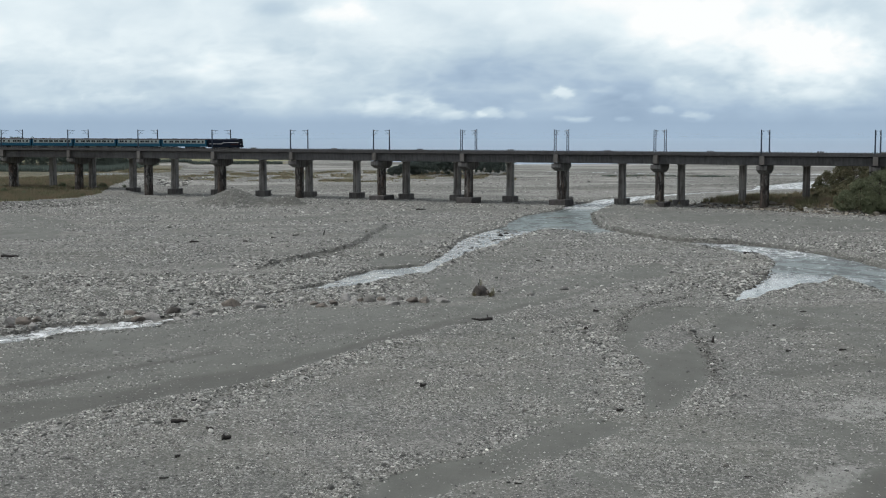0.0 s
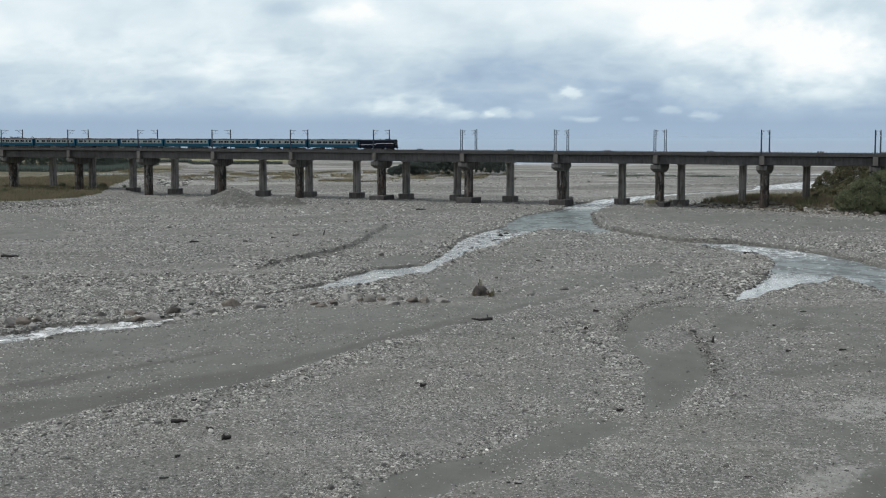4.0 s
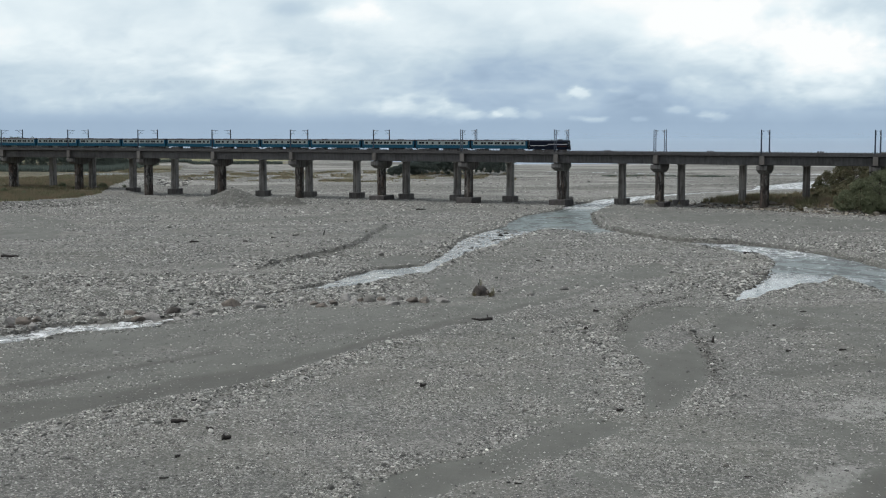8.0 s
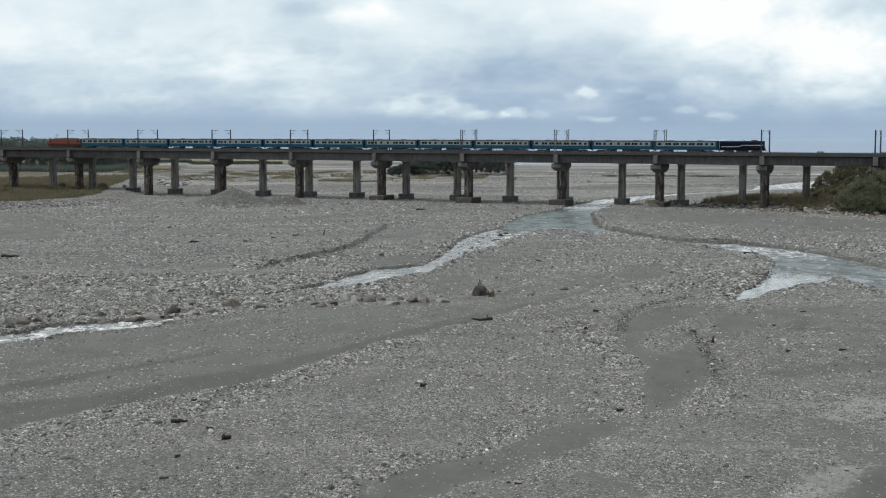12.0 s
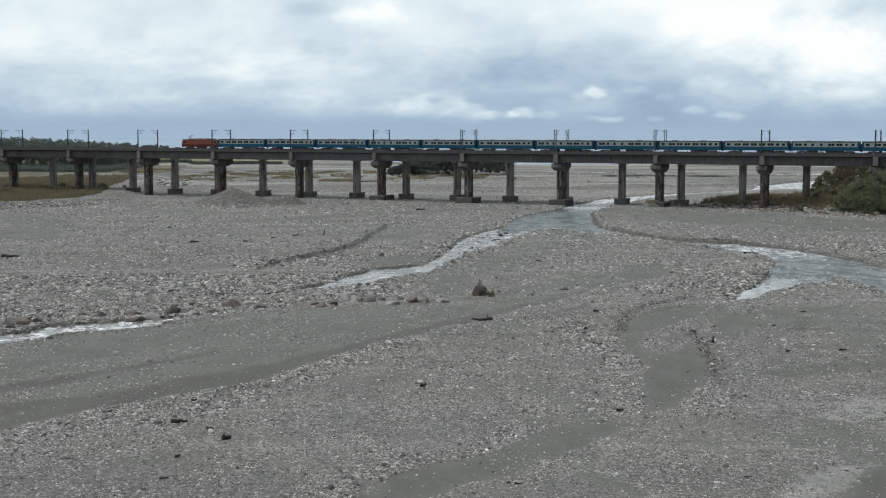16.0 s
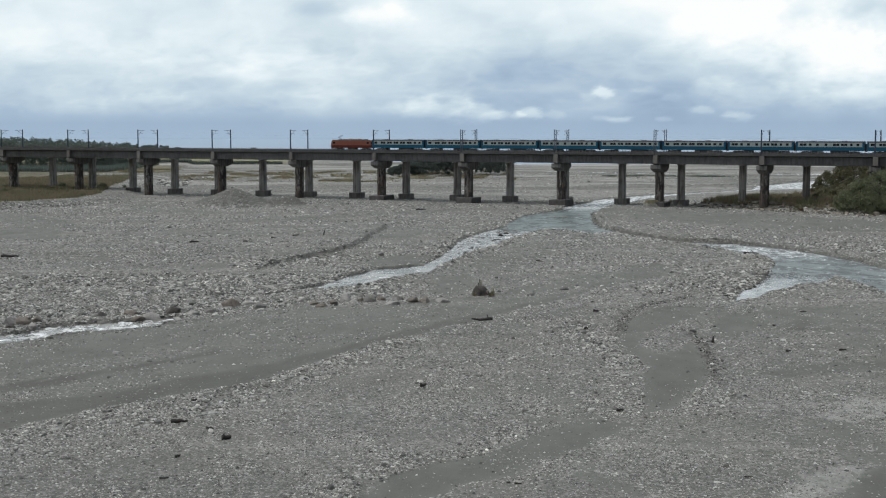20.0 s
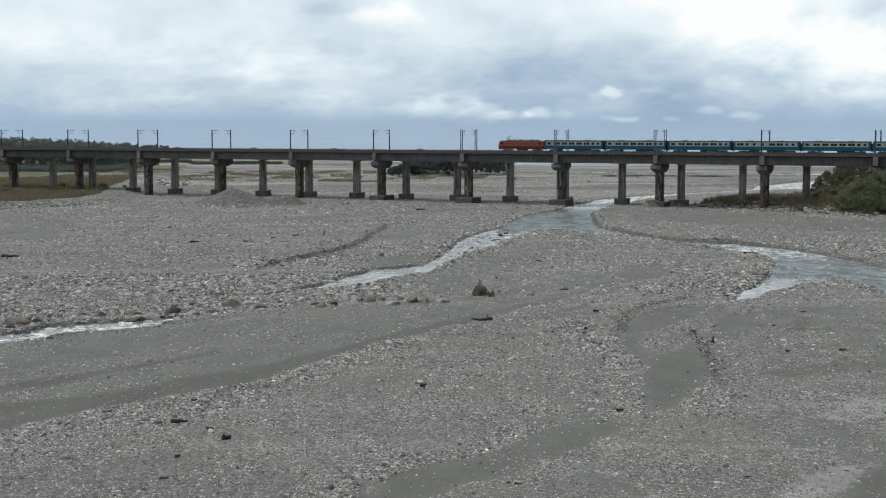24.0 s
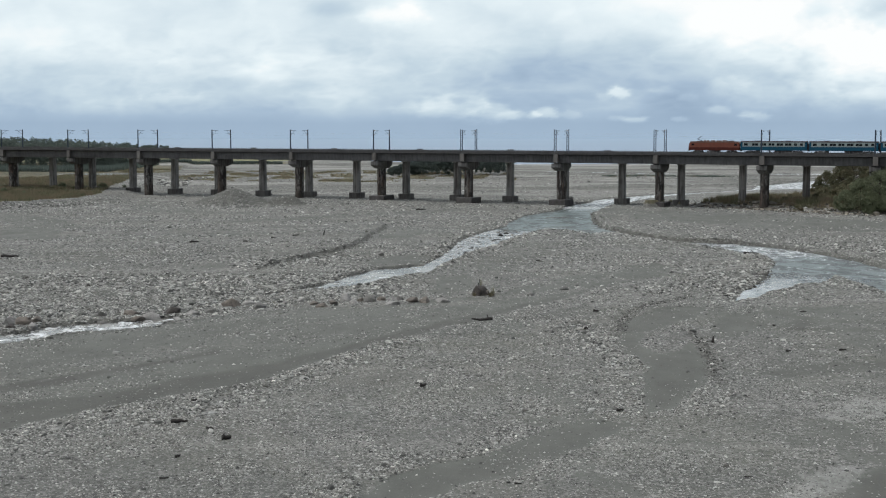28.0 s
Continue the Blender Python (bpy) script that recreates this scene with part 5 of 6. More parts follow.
BOULDERS = [  # x, y, width, depth, height, material, label
    (-29.2, 187, 2.3, 1.8, 1.5, ROCK_BROWN, "rounded brown boulder beside the brook"),
    (-25.2, 186.5, 2.8, 1.6, 1.0, ROCK_GREY, "low grey boulder beside the brook"),
    (-14, 193.4, 1.9, 1.5, 1.6, ROCK_PALE, "pale grey boulder beside the brook"),
    (-10.2, 192.4, 1.7, 1.3, 1.2, ROCK_GREY, "dark grey boulder among cobbles"),
    (-11.6, 192.9, 1.2, 1.0, 0.8, ROCK_BROWN, "small brown boulder among cobbles"),
    (-4.3, 192.4, 1.9, 1.4, 0.9, ROCK_BROWN, "low brown boulder at the silt edge"),
    (-2.6, 192.7, 2.2, 1.4, 1.1, ROCK_BROWN, "flat brown boulder at the silt edge"),
    (-0.3, 192.9, 2.1, 1.3, 0.8, ROCK_PALE, "flat pale boulder at the silt edge"),
    (-7.2, 189.9, 1.9, 1.2, 0.7, ROCK_PALE, "flat pale boulder at the silt edge"),
    (-16.8, 187.6, 1.6, 1.2, 0.7, ROCK_BROWN, "low brown boulder at the silt edge"),
    (-18.2, 189.8, 2.0, 1.1, 0.6, ROCK_BROWN, "low brown boulder at the silt edge"),
    (-22.3, 189.5, 1.2, 1.0, 0.6, ROCK_GREY, "small grey boulder beside the brook"),
    (-37.8, 176.5, 2.2, 1.6, 1.1, ROCK_PALE, "pale flat boulder standing in the brook"),
    (-33, 177.8, 1.6, 1.1, 0.8, ROCK_PALE, "pale boulder beside the brook"),
    (-43.5, 173, 1.5, 1.1, 0.8, ROCK_GREY, "grey boulder beside the brook"),
    (-50.8, 167.5, 1.6, 1.2, 0.9, ROCK_PALE, "pale boulder beside the brook"),
    (-47.4, 164.6, 0.9, 0.7, 0.7, ROCK_BROWN, "brown boulder standing in the brook"),
    (18.6, 208, 1.2, 1.0, 0.8, ROCK_GREY, "small grey boulder on the silt"),
    (13, 201, 0.9, 0.8, 0.6, ROCK_GREY, "small grey boulder on the silt"),
    (-54.6, 170.5, 2.2, 1.6, 1.3, ROCK_PALE, "pale flat boulder at the brook's edge"),
    (-52.6, 169.0, 1.9, 1.5, 1.4, ROCK_BROWN, "brown boulder at the brook's edge"),
    (-55.5, 167.0, 1.7, 1.3, 1.0, ROCK_GREY, "grey boulder at the brook's edge"),
    (-51.6, 171.6, 1.4, 1.1, 0.9, ROCK_BROWN, "small brown boulder at the brook's edge"),
    (-53.2, 166.3, 1.5, 1.0, 0.7, ROCK_DARK, "dark wet boulder standing in the brook"),
    (-44.6, 176.6, 1.6, 1.2, 0.8, ROCK_GREY, "grey boulder among cobbles by the brook"),
    (-41.2, 178.2, 2.0, 1.3, 0.9, ROCK_BROWN, "brown slab of rock by the brook"),
    (-39.6, 175.3, 1.5, 1.1, 0.7, ROCK_BROWN, "low brown boulder by the brook"),
    (-36.0, 179.8, 2.1, 1.4, 1.1, ROCK_DARK, "dark boulder among cobbles by the brook"),
    (-34.6, 176.4, 1.8, 1.2, 0.7, ROCK_PALE, "pale flat boulder by the brook"),
    (-31.2, 180.4, 1.5, 1.2, 0.9, ROCK_GREY, "grey boulder among cobbles by the brook"),
    (-27.2, 188.8, 1.5, 1.1, 0.8, ROCK_PALE, "pale boulder beside the brook"),
    (-20.2, 191.2, 1.3, 1.0, 0.7, ROCK_PALE, "pale boulder at the silt edge"),
    (-15.4, 190.3, 1.5, 1.0, 0.7, ROCK_BROWN, "brown boulder at the silt edge"),
    (-12.6, 190.9, 1.6, 1.1, 0.9, ROCK_PALE, "pale boulder at the silt edge"),
    (-8.8, 193.6, 1.3, 1.0, 0.9, ROCK_BROWN, "brown boulder among cobbles"),
    (-6.2, 193.9, 1.1, 0.9, 0.7, ROCK_GREY, "small grey boulder among cobbles"),
    (-25, 269, 1.3, 1.0, 0.8, ROCK_GREY, "grey boulder below the gravel terrace"),
    (-12, 262, 1.4, 1.1, 0.9, ROCK_GREY, "grey boulder beside the brook")]
boulder("boulder", 5.6, 199.8, 2.85, 2.2, 2.35, ROCK_DARK, "large dark brown boulder standing on the silt", 29, 0.28, 24, 0.6)
boulder("boulder", 6.3, 199.5, 1.0, 0.9, 1.1, ROCK_BROWN, "smaller brown boulder leaning on the large one", 18, 0.25, 50, 0.5)
for k, (x, y, w, d, h, mat, label) in enumerate(BOULDERS, 1):
    boulder("boulder", x, y, w * 1.2, d * 1.2, h * 1.2, mat, label, 3 + k, sink=0.36, rz=k * 41 % 360)


def driftwood(x, y, length, r, rz, label, twigs=2, seed=1, upright=False):
    """A crooked, tapering piece of driftwood with broken twigs."""
    rng = random.Random(seed)
    top = new("driftwood")
    r = r * 1.35
    n, rings, axis = 6, [], []
    for k in range(n):
        t = k / (n - 1)
        c = Vector(((t - 0.5) * length, rng.uniform(-1, 1) * length * 0.04, r * 0.6 + rng.uniform(0, 1) * r * 0.7))
        axis.append(c)
        rr = r * (1 - 0.55 * t) * rng.uniform(0.85, 1.15)
        rings.append([(c.x, c.y + rr * math.cos(a), c.z + rr * math.sin(a)) for a in (2 * math.pi * j / 7 for j in range(7))])
    bm = bmesh.new()
    loft(bm, rings)
    part("stem", bm, DRIFT, top, smooth=True)
    for k in range(twigs):
        c = axis[1 + k % (n - 2)]
        bm = bmesh.new()
        tip = c + Vector((rng.uniform(-0.3, 0.5), rng.uniform(-0.3, 0.3), rng.uniform(0.25, 0.6))) * length * 0.35
        rod(bm, c, tip, r * 0.45, r * 0.15, 5)
        part("twig", bm, DRIFT, top)
    z = ground_z(x, y)
    top.matrix_basis = pose(x, y, z + (length * 0.45 if upright else 0.0), 0, -78 if upright else 0, rz)
    return tagged(top, label, "driftwood", "driftwood on the riverbed")


WOOD = [  # x, y, length, radius, turn, twigs
    (5.0, 173, 2.7, 0.16, 183, 1), (-22.0, 112, 1.4, 0.15, -4, 2), (-17.2, 106.5, 0.75, 0.19, 20, 1), (-1.9, 128, 0.6, 0.17, 10, 1), (-19.1, 110, 0.6, 0.10, -10, 1),
    (-22.4, 121, 0.5, 0.12, 5, 0), (-19.8, 100, 0.45, 0.09, 50, 1), (-19.6, 94, 0.7, 0.05, 8, 0), (-83, 260, 3.4, 0.22, 2, 1), (-53.5, 292, 2.0, 0.20, 4, 2),
    (-41.6, 289, 1.9, 0.10, -8, 1), (-32.6, 304, 2.2, 0.12, 5, 3), (-37, 297, 1.3, 0.12, -25, 1), (18, 252, 1.4, 0.09, -6, 1), (-6.7, 413, 3.0, 0.2, 3, 1),
    (59.2, 260, 3.2, 0.16, -12, 3), (40, 378, 2.2, 0.12, 5, 1), (20.5, 181, 0.8, 0.14, -5, 1), (17.5, 165, 0.5, 0.15, 0, 1), (38.2, 149, 0.6, 0.1, 15, 1), (44.5, 150, 0.9, 0.09, 5, 1),
    (41, 167, 0.5, 0.09, 40, 1), (15.5, 117.5, 0.6, 0.12, 10, 1), (48, 180, 0.9, 0.07, 5, 1), (-46.5, 193, 0.8, 0.1, -12, 1), (-60, 224, 1.0, 0.13, 8, 1), (-55, 211, 1.0, 0.12, -6, 1),
    (5.2, 92.5, 0.5, 0.05, 10, 0), (21.5, 94, 0.6, 0.04, -8, 0)]
for k, (x, y, n, r, turn, tw) in enumerate(WOOD):
    driftwood(x, y, n, r, turn, "dark weathered driftwood lying on the gravel", tw, 40 + k)
driftwood(31.2, 155, 0.75, 0.14, 30, "dark driftwood stick stuck upright in the silt", 3, 91, True)
driftwood(-26.3, 303, 1.7, 0.10, 10, "dark driftwood branch stuck upright in the gravel", 2, 92, True)
driftwood(61.5, 178, 0.8, 0.07, 10, "dark driftwood stick stuck upright in the silt", 1, 93, True)
twig = driftwood(5.4, 200, 1.2, 0.05, 20, "thin dry twig stuck upright on the boulder", 2, 94, True)
twig.location.z += 1.25


def grass_tuft(x, y, height, blades, seed):
    """A tuft of dry blades."""
    rng = np.random.default_rng(seed)
    a = rng.uniform(0, 2 * math.pi, blades)
    root = np.stack([0.22 * np.cos(a), 0.22 * np.sin(a), 0 * a - 0.05], 1) * rng.uniform(0.1, 1, (blades, 1))
    side = np.stack([-np.sin(a), np.cos(a), 0 * a], 1) * 0.03
    tip = root * 2.6 + np.stack([0 * a, 0 * a, height * rng.uniform(0.5, 1.1, blades)], 1)
    V = np.stack([root - side, root + side, tip], 1).reshape(-1, 3)
    ob = new("grass_tuft", np_mesh("grass_tuft", V, np.arange(len(V)).reshape(-1, 3), LEAF_DRY))
    ob.matrix_basis = pose(x, y, ground_z(x, y))
    return tagged(ob, "dry brown grass tuft beside the large boulder", "grass tuft", "grass tufts on the silt")


for k, (x, y, h) in enumerate(((7.3, 199.3, 1.5), (7.0, 198.7, 1.0), (4.6, 198.6, 0.7), (5.6, 200.9, 2.6))):
    grass_tuft(x, y, h, 70, 60 + k)

# ---------------------------------------------------------------- loose cobbles
DOME = np.array([[math.cos(2 * math.pi * k / 6), math.sin(2 * math.pi * k / 6), -0.35] for k in range(6)]
                + [[0.78 * math.cos(2 * math.pi * (k + 0.5) / 6), 0.78 * math.sin(2 * math.pi * (k + 0.5) / 6), 0.55] for k in range(6)] + [[0, 0, 0.9]])
DOME_F = np.array([f for k in range(6) for f in ((k, (k + 1) % 6, 6 + k), ((k + 1) % 6, 6 + (k + 1) % 6, 6 + k), (6 + k, 6 + (k + 1) % 6, 12))])
CHIP = np.array([[math.cos(2 * math.pi * k / 5), math.sin(2 * math.pi * k / 5), -0.3] for k in range(5)] + [[0.1, 0, 0.75]])
CHIP_F = np.array([(k, (k + 1) % 5, 5) for k in range(5)])


def cobbles(label, y0, y1, reach, count, median, spread, base, rough, chips=False, boost=0.3, along=None, mat=None):
    """Stones strewn over a stretch of the bed, thickest on its coarse bars."""
    shape, tris = (CHIP, CHIP_F) if chips else (DOME, DOME_F)
    m = len(shape)
    rng = np.random.default_rng(int(y0) + chips + 7 * len(label))
    tries = min(count * 300, 90000) if mat in (DARK_STONE, DAMP_SHADE_STONE) else count * 5
    x, y = rng.uniform(-reach, reach, tries), rng.uniform(y0, y1, tries)
    near = np.abs(x) < 0.36 * y + 4
    x, y = x[near], y[near]
    z, sand, wet_shade, veg, pale, coarse, water = bed(x, y)
    patch = step(-0.2, 0.3, fbm(x / 4, y / 7, 4, 101))
    lanes = step(-0.22, 0.12, fbm((x + 0.4 * y) / 55, (y - 0.12 * x) / 11, 4, 103))
    patch = patch * (1 - step(190, 260, y) * (1 - lanes) * 0.95)
    want = (base * (0.4 + patch) * (1 - 0.6 * step(190, 260, y) * (1 - lanes)) * (1 - 0.94 * sand) + rough * coarse) * (water > 0.2) * (veg < 0.5)
    want = np.maximum(want, 0.3 * coarse * (water > -1.2) * (water <= 0.2))
    if along:
        want = 0.5 * step(1.0, -1.0, beside(x, y, along))
    keep = np.flatnonzero(rng.uniform(0, 1, x.size) < want)[:count]
    x, y, z, coarse = x[keep], y[keep], z[keep], coarse[keep]
    if along:
        z = np.maximum(z, -0.42)
    n = len(x)
    size = np.minimum(median * np.exp(rng.normal(0, spread, n)), median * 3.6) * (1 + boost * coarse)
    sh = np.stack([rng.uniform(0.75, 1.4, n), rng.uniform(0.6, 1.1, n), rng.uniform(0.34, 0.75, n)], 1) * size[:, None] * 0.62
    a = rng.uniform(0, 2 * math.pi, n)
    V = shape[None] * (1 + rng.uniform(-0.25, 0.25, (n, m, 3))) * sh[:, None, :]
    c, s = np.cos(a)[:, None], np.sin(a)[:, None]
    W = np.stack([V[..., 0] * c - V[..., 1] * s + x[:, None], V[..., 0] * s + V[..., 1] * c + y[:, None], V[..., 2] + (z + 0.12 * sh[:, 2])[:, None]], -1)
    F = tris[None] + m * np.arange(n)[:, None, None]
    me = np_mesh("cobbles", W.reshape(-1, 3), F.reshape(-1, 3), mat or STONE, False)
    return tagged(new("cobbles", me), label, "cobbles", "loose stones of the riverbed", "stuff")


cobbles("loose grey cobbles scattered over the gravel", 86, 132, 50, 9000, 0.155, 0.40, 0.06, 0.40)
cobbles("loose grey cobbles along the silt channel", 132, 200, 75, 13000, 0.20, 0.40, 0.05, 0.40)
cobbles("loose grey and white cobbles on the gravel bars", 200, 300, 112, 15000, 0.25, 0.40, 0.04, 0.50)
cobbles("distant grey cobbles near the bridge", 300, 470, 165, 9000, 0.42, 0.40, 0.03, 0.50, True)
cobbles("pale and dark pebbles covering the gravel", 86, 132, 50, 95000, 0.10, 0.42, 0.75, 0.45, True)
cobbles("pale and dark pebbles covering the gravel bars", 132, 200, 75, 80000, 0.135, 0.42, 0.60, 0.45, True)
cobbles("pale and dark pebbles on the middle bars", 200, 300, 112, 70000, 0.215, 0.45, 0.45, 0.45, True)
cobbles("pale and dark pebbles near the bridge", 300, 470, 165, 56000, 0.29, 0.45, 0.40, 0.45, True)
cobbles("pale and dark stones on the bed beyond the bridge", 470, 760, 270, 24000, 0.38, 0.42, 0.35, 0.45, True)
cobbles("heaped pale and brown rubble along the bank", 368, 434, 160, 6500, 0.78, 0.36, 0, 0, boost=0, along=[(80, 430, 2.0), (84, 424, 4), (95, 411, 6.5), (108, 397, 6.5), (122, 383, 5), (150, 362, 4)], mat=RUBBLE)
cobbles("large grey stones heaped along the brook", 160, 232, 80, 1500, 0.42, 0.35, 0, 0, boost=0, along=[(-78, 172, 5), (-55, 177, 4), (-40, 184, 4), (-30, 196, 5), (-24, 212, 4)])
cobbles("pale pebbles along the edge of the gravel bar", 88, 172, 50, 5200, 0.18, 0.38, 0, 0, True, boost=0, along=[(-37, 105, 3.0), (-31, 112, 3.5), (-25, 118, 3.6), (-20, 125, 3.2), (-16, 133, 2.6), (-11, 144, 2.0), (-5, 156, 1.5), (2, 167, 1.0)], mat=PALE_STONE)
cobbles("pale pebbles along the silt hollow", 108, 172, 40, 2600, 0.17, 0.36, 0, 0, True, boost=0, along=[(19, 168, 2), (18.6, 156, 1.6), (19.5, 146, 1.4), (18.2, 136, 1.6), (17.6, 126, 1.6), (16.6, 117, 1.2), (13.5, 114, 1.6), (9, 116, 1.5)], mat=PALE_STONE)
cobbles("pale pebbles beside the near silt channel", 86, 115, 40, 1500, 0.14, 0.38, 0, 0, True, boost=0, along=[(-9, 88, 1.8), (-4.5, 94, 1.5), (1, 100, 1.2), (7, 107.5, 1.2)], mat=PALE_STONE)
cobbles("pale cobbles among the grey ones by the brook", 172, 260, 95, 4500, 0.21, 0.35, 0, 0, True, boost=0, along=[(-78, 190, 14), (-50, 200, 20), (-34, 215, 16), (-24, 250, 5)], mat=PALE_STONE)
cobbles("wet grey stones standing in the brook", 198, 345, 40, 330, 0.34, 0.4, 0, 0, boost=0, along=[(18, 338, 4), (9, 305, 3.5), (4, 280, 2.5), (0, 262, 1.5)], mat=DAMP_SHADE_STONE)
cobbles("grey stones breaking the foot of the brook", 196, 235, 40, 420, 0.36, 0.4, 0, 0, boost=0, along=[(-13, 226, 0.3), (-17, 216, 1.8), (-21, 208, 2.2), (-26, 202, 2.5)], mat=STONE)
cobbles("grey stones standing in the lower brook", 155, 182, 62, 130, 0.34, 0.4, 0, 0, boost=0, along=[(-35, 176, 1.0), (-42, 173.5, 0.8), (-48, 168.5, 0.8), (-55, 162, 0.8)], mat=STONE)
cobbles("dark wet stones round the still pool", 190, 232, 70, 150, 0.36, 0.35, 0, 0, boost=0, along=[(41, 196, 0.4), (46, 210, 0.9), (51, 219.6, 1.0), (55, 230, 1.0), (58.5, 243, 0.8)], mat=DARK_STONE)
cobbles("dark wet stones on the bank of the pool", 190, 226.5, 70, 30, 0.34, 0.35, 0, 0, boost=0, along=[(44, 194.5, 0.2), (49.2, 204, 0.3), (54.6, 210.5, 0.3), (60.4, 216.6, 0.3)], mat=DARK_STONE)
# darkened stones draw the shade line of both cut banks
cobbles("dark damp stones along the cut bank of the terrace", 285, 420, 80, 260, 0.28, 0.35, 0, 0, boost=0, along=[(43.9, 404, 0.15), (39.7, 357, 0.2), (39.9, 337, 0.2), (42.8, 320, 0.2), (47.6, 308.4, 0.2), (52.1, 298, 0.15)], mat=DARK_STONE)
cobbles("dark damp stones along the cut bank by the brook", 226, 345, 40, 260, 0.22, 0.35, 0, 0, boost=0, along=[(-32.6, 234.5, 0.2), (-29.3, 248.3, 0.3), (-25.3, 260.4, 0.3), (-20.8, 272.4, 0.3), (-17.3, 289.6, 0.2), (-16.2, 307.5, 0.15)], mat=DARK_STONE)
# dark stones stand in for the shaded rim of the hollow
cobbles("dark stones along the rim of the silt hollow", 128, 200, 40, 900, 0.19, 0.35, 0, 0, boost=0, along=[(29.7, 164.9, 0.3), (30.2, 159.5, 0.5), (29.3, 149.3, 0.5), (28.1, 140.3, 0.4), (27.3, 134.5, 0.3)], mat=DAMP_SHADE_STONE)
cobbles("damp stones along the upper rim of the hollow", 160, 200, 40, 700, 0.16, 0.35, 0, 0, boost=0, along=[(x, y, 0.5) for x, y in UPPER_RIM], mat=DAMP_SHADE_STONE)
cobbles("dark stones along the foot of the grassy bank", 400, 470, 175, 260, 0.5, 0.35, 0, 0, boost=0, along=[(-150, 408, 0.4), (-134, 415, 0.5), (-118, 433, 0.4), (-108, 457, 0.3)], mat=DARK_STONE)
cobbles("dark boulders scattered beyond the bridge", 560, 700, 150, 3000, 0.85, 0.35, 0, 0, boost=0, along=[(-118, 590, 7), (-126, 650, 9), (-118, 690, 6)])


# ---------------------------------------------------------------- plants
def leaves(rng, centres, radii, per, leaf):
    """Small leaf faces spread over the skins of many clumps."""
    k = len(centres)
    d = rng.normal(size=(k, per, 3))
    d /= np.linalg.norm(d, axis=2)[..., None]
    p = centres[:, None, :] + d * radii[:, None, None] * rng.uniform(0.55, 1.08, (k, per, 1)) * np.array([1, 1, 0.85])
    a, b = rng.normal(size=p.shape), rng.normal(size=p.shape)
    a /= np.linalg.norm(a, axis=2)[..., None]
    b /= np.linalg.norm(b, axis=2)[..., None]
    s = leaf * rng.uniform(0.6, 1.4, (k, per, 1))
    quad = np.stack([p + a * s, p + b * s * 0.6, p - a * s, p - b * s * 0.6], 2)
    V = quad.reshape(-1, 3)
    return V, np.arange(len(V)).reshape(-1, 4)


def tree(name, height, width, seed, mat, label, leaf=0.28, bare=0.25, clumps=34, per=60):
    rng = np.random.default_rng(seed)
    top = new(name)
    rn = random.Random(seed)
    bm = bmesh.new()
    rings, lean = [], (rn.uniform(-0.4, 0.4), rn.uniform(-0.4, 0.4))
    for t in (0, 0.1, 0.3, 0.6, 0.85):
        r = 0.045 * height * (1 - t) ** 0.8 * (1.35 if t == 0 else 1) * 0.5 + 0.03
        rings.append([(lean[0] * t * t + r * math.cos(a), lean[1] * t * t + r * math.sin(a), t * height - 0.3) for a in (2 * math.pi * j / 8 for j in range(8))])
    loft(bm, rings)
    part("trunk", bm, BARK, top, smooth=True)
    t = rng.uniform(0, 1, clumps)
    zc = height * (bare + (0.95 - bare) * t)
    reach = width / 2 * np.sqrt(np.clip(1 - (1.7 * (t - 0.38)) ** 2, 0.06, 1)) * rng.uniform(0.45, 1.0, clumps)
    a = rng.uniform(0, 2 * math.pi, clumps)
    centres = np.stack([reach * np.cos(a), reach * np.sin(a), zc], 1)
    for k in range(6):
        bm = bmesh.new()
        c = centres[k]
        rod(bm, (0, 0, height * 0.18 + 0.45 * c[2]), tuple(c), 0.02 * height * 0.5, 0.02, 6)
        part("limb", bm, BARK, top)
    V, F = leaves(rng, centres, width * rng.uniform(0.10, 0.20, clumps) * (0.62 if clumps > 100 else 1.0), per, leaf)
    part("crown", np_mesh("crown", V, F, mat), None, top)
    return tagged(top, label, "tree", "trees on the banks")


def plant(ob, spots, grp=None):
    for k, (x, y, s, turn) in enumerate(spots):
        m = pose(x, y, ground_z(x, y), 0, 0, turn)
        o = ob if k == 0 else copy_thing(ob, m)
        o.matrix_basis = m @ Matrix.Diagonal((s, s, s, 1))


plant(tree("broadleaf_tree", 9.5, 9.5, 1, LEAF_DARK, "dark green leafy tree on the river bank", 0.15, 0.0, 150, 90),
      [(119.5, 389.5, 0.95, 0), (124, 387, 1.2, 200), (129, 384, 1.3, 20), (150, 405, 1.0, 90), (136, 372, 1.2, 250)])
plant(tree("broadleaf_tree", 7.0, 8.0, 2, LEAF_DARK, "dark green spreading tree on the river bank", 0.15, 0.0, 140, 90),
      [(115.8, 392, 0.8, 0), (121.5, 385, 0.85, 10), (126, 382.5, 1.0, 60), (133, 386, 1.3, 90), (143, 383, 1.4, 190)])
plant(tree("broadleaf_tree", 9.6, 9.0, 21, LEAF_OLIVE, "olive-brown scrubby tree behind the viaduct", 0.16, 0.0, 170, 100),
      [(130, 462, 0.85, 60), (134, 456, 1.15, 140), (139, 462, 1.3, 250), (152, 470, 1.5, 300), (146, 456, 1.4, 30), (127.5, 463, 0.55, 90), (158, 474, 1.6, 80), (141, 448, 1.0, 20), (134, 449, 0.7, 10), (129, 446, 0.5, 45), (137, 441, 0.7, 160)])
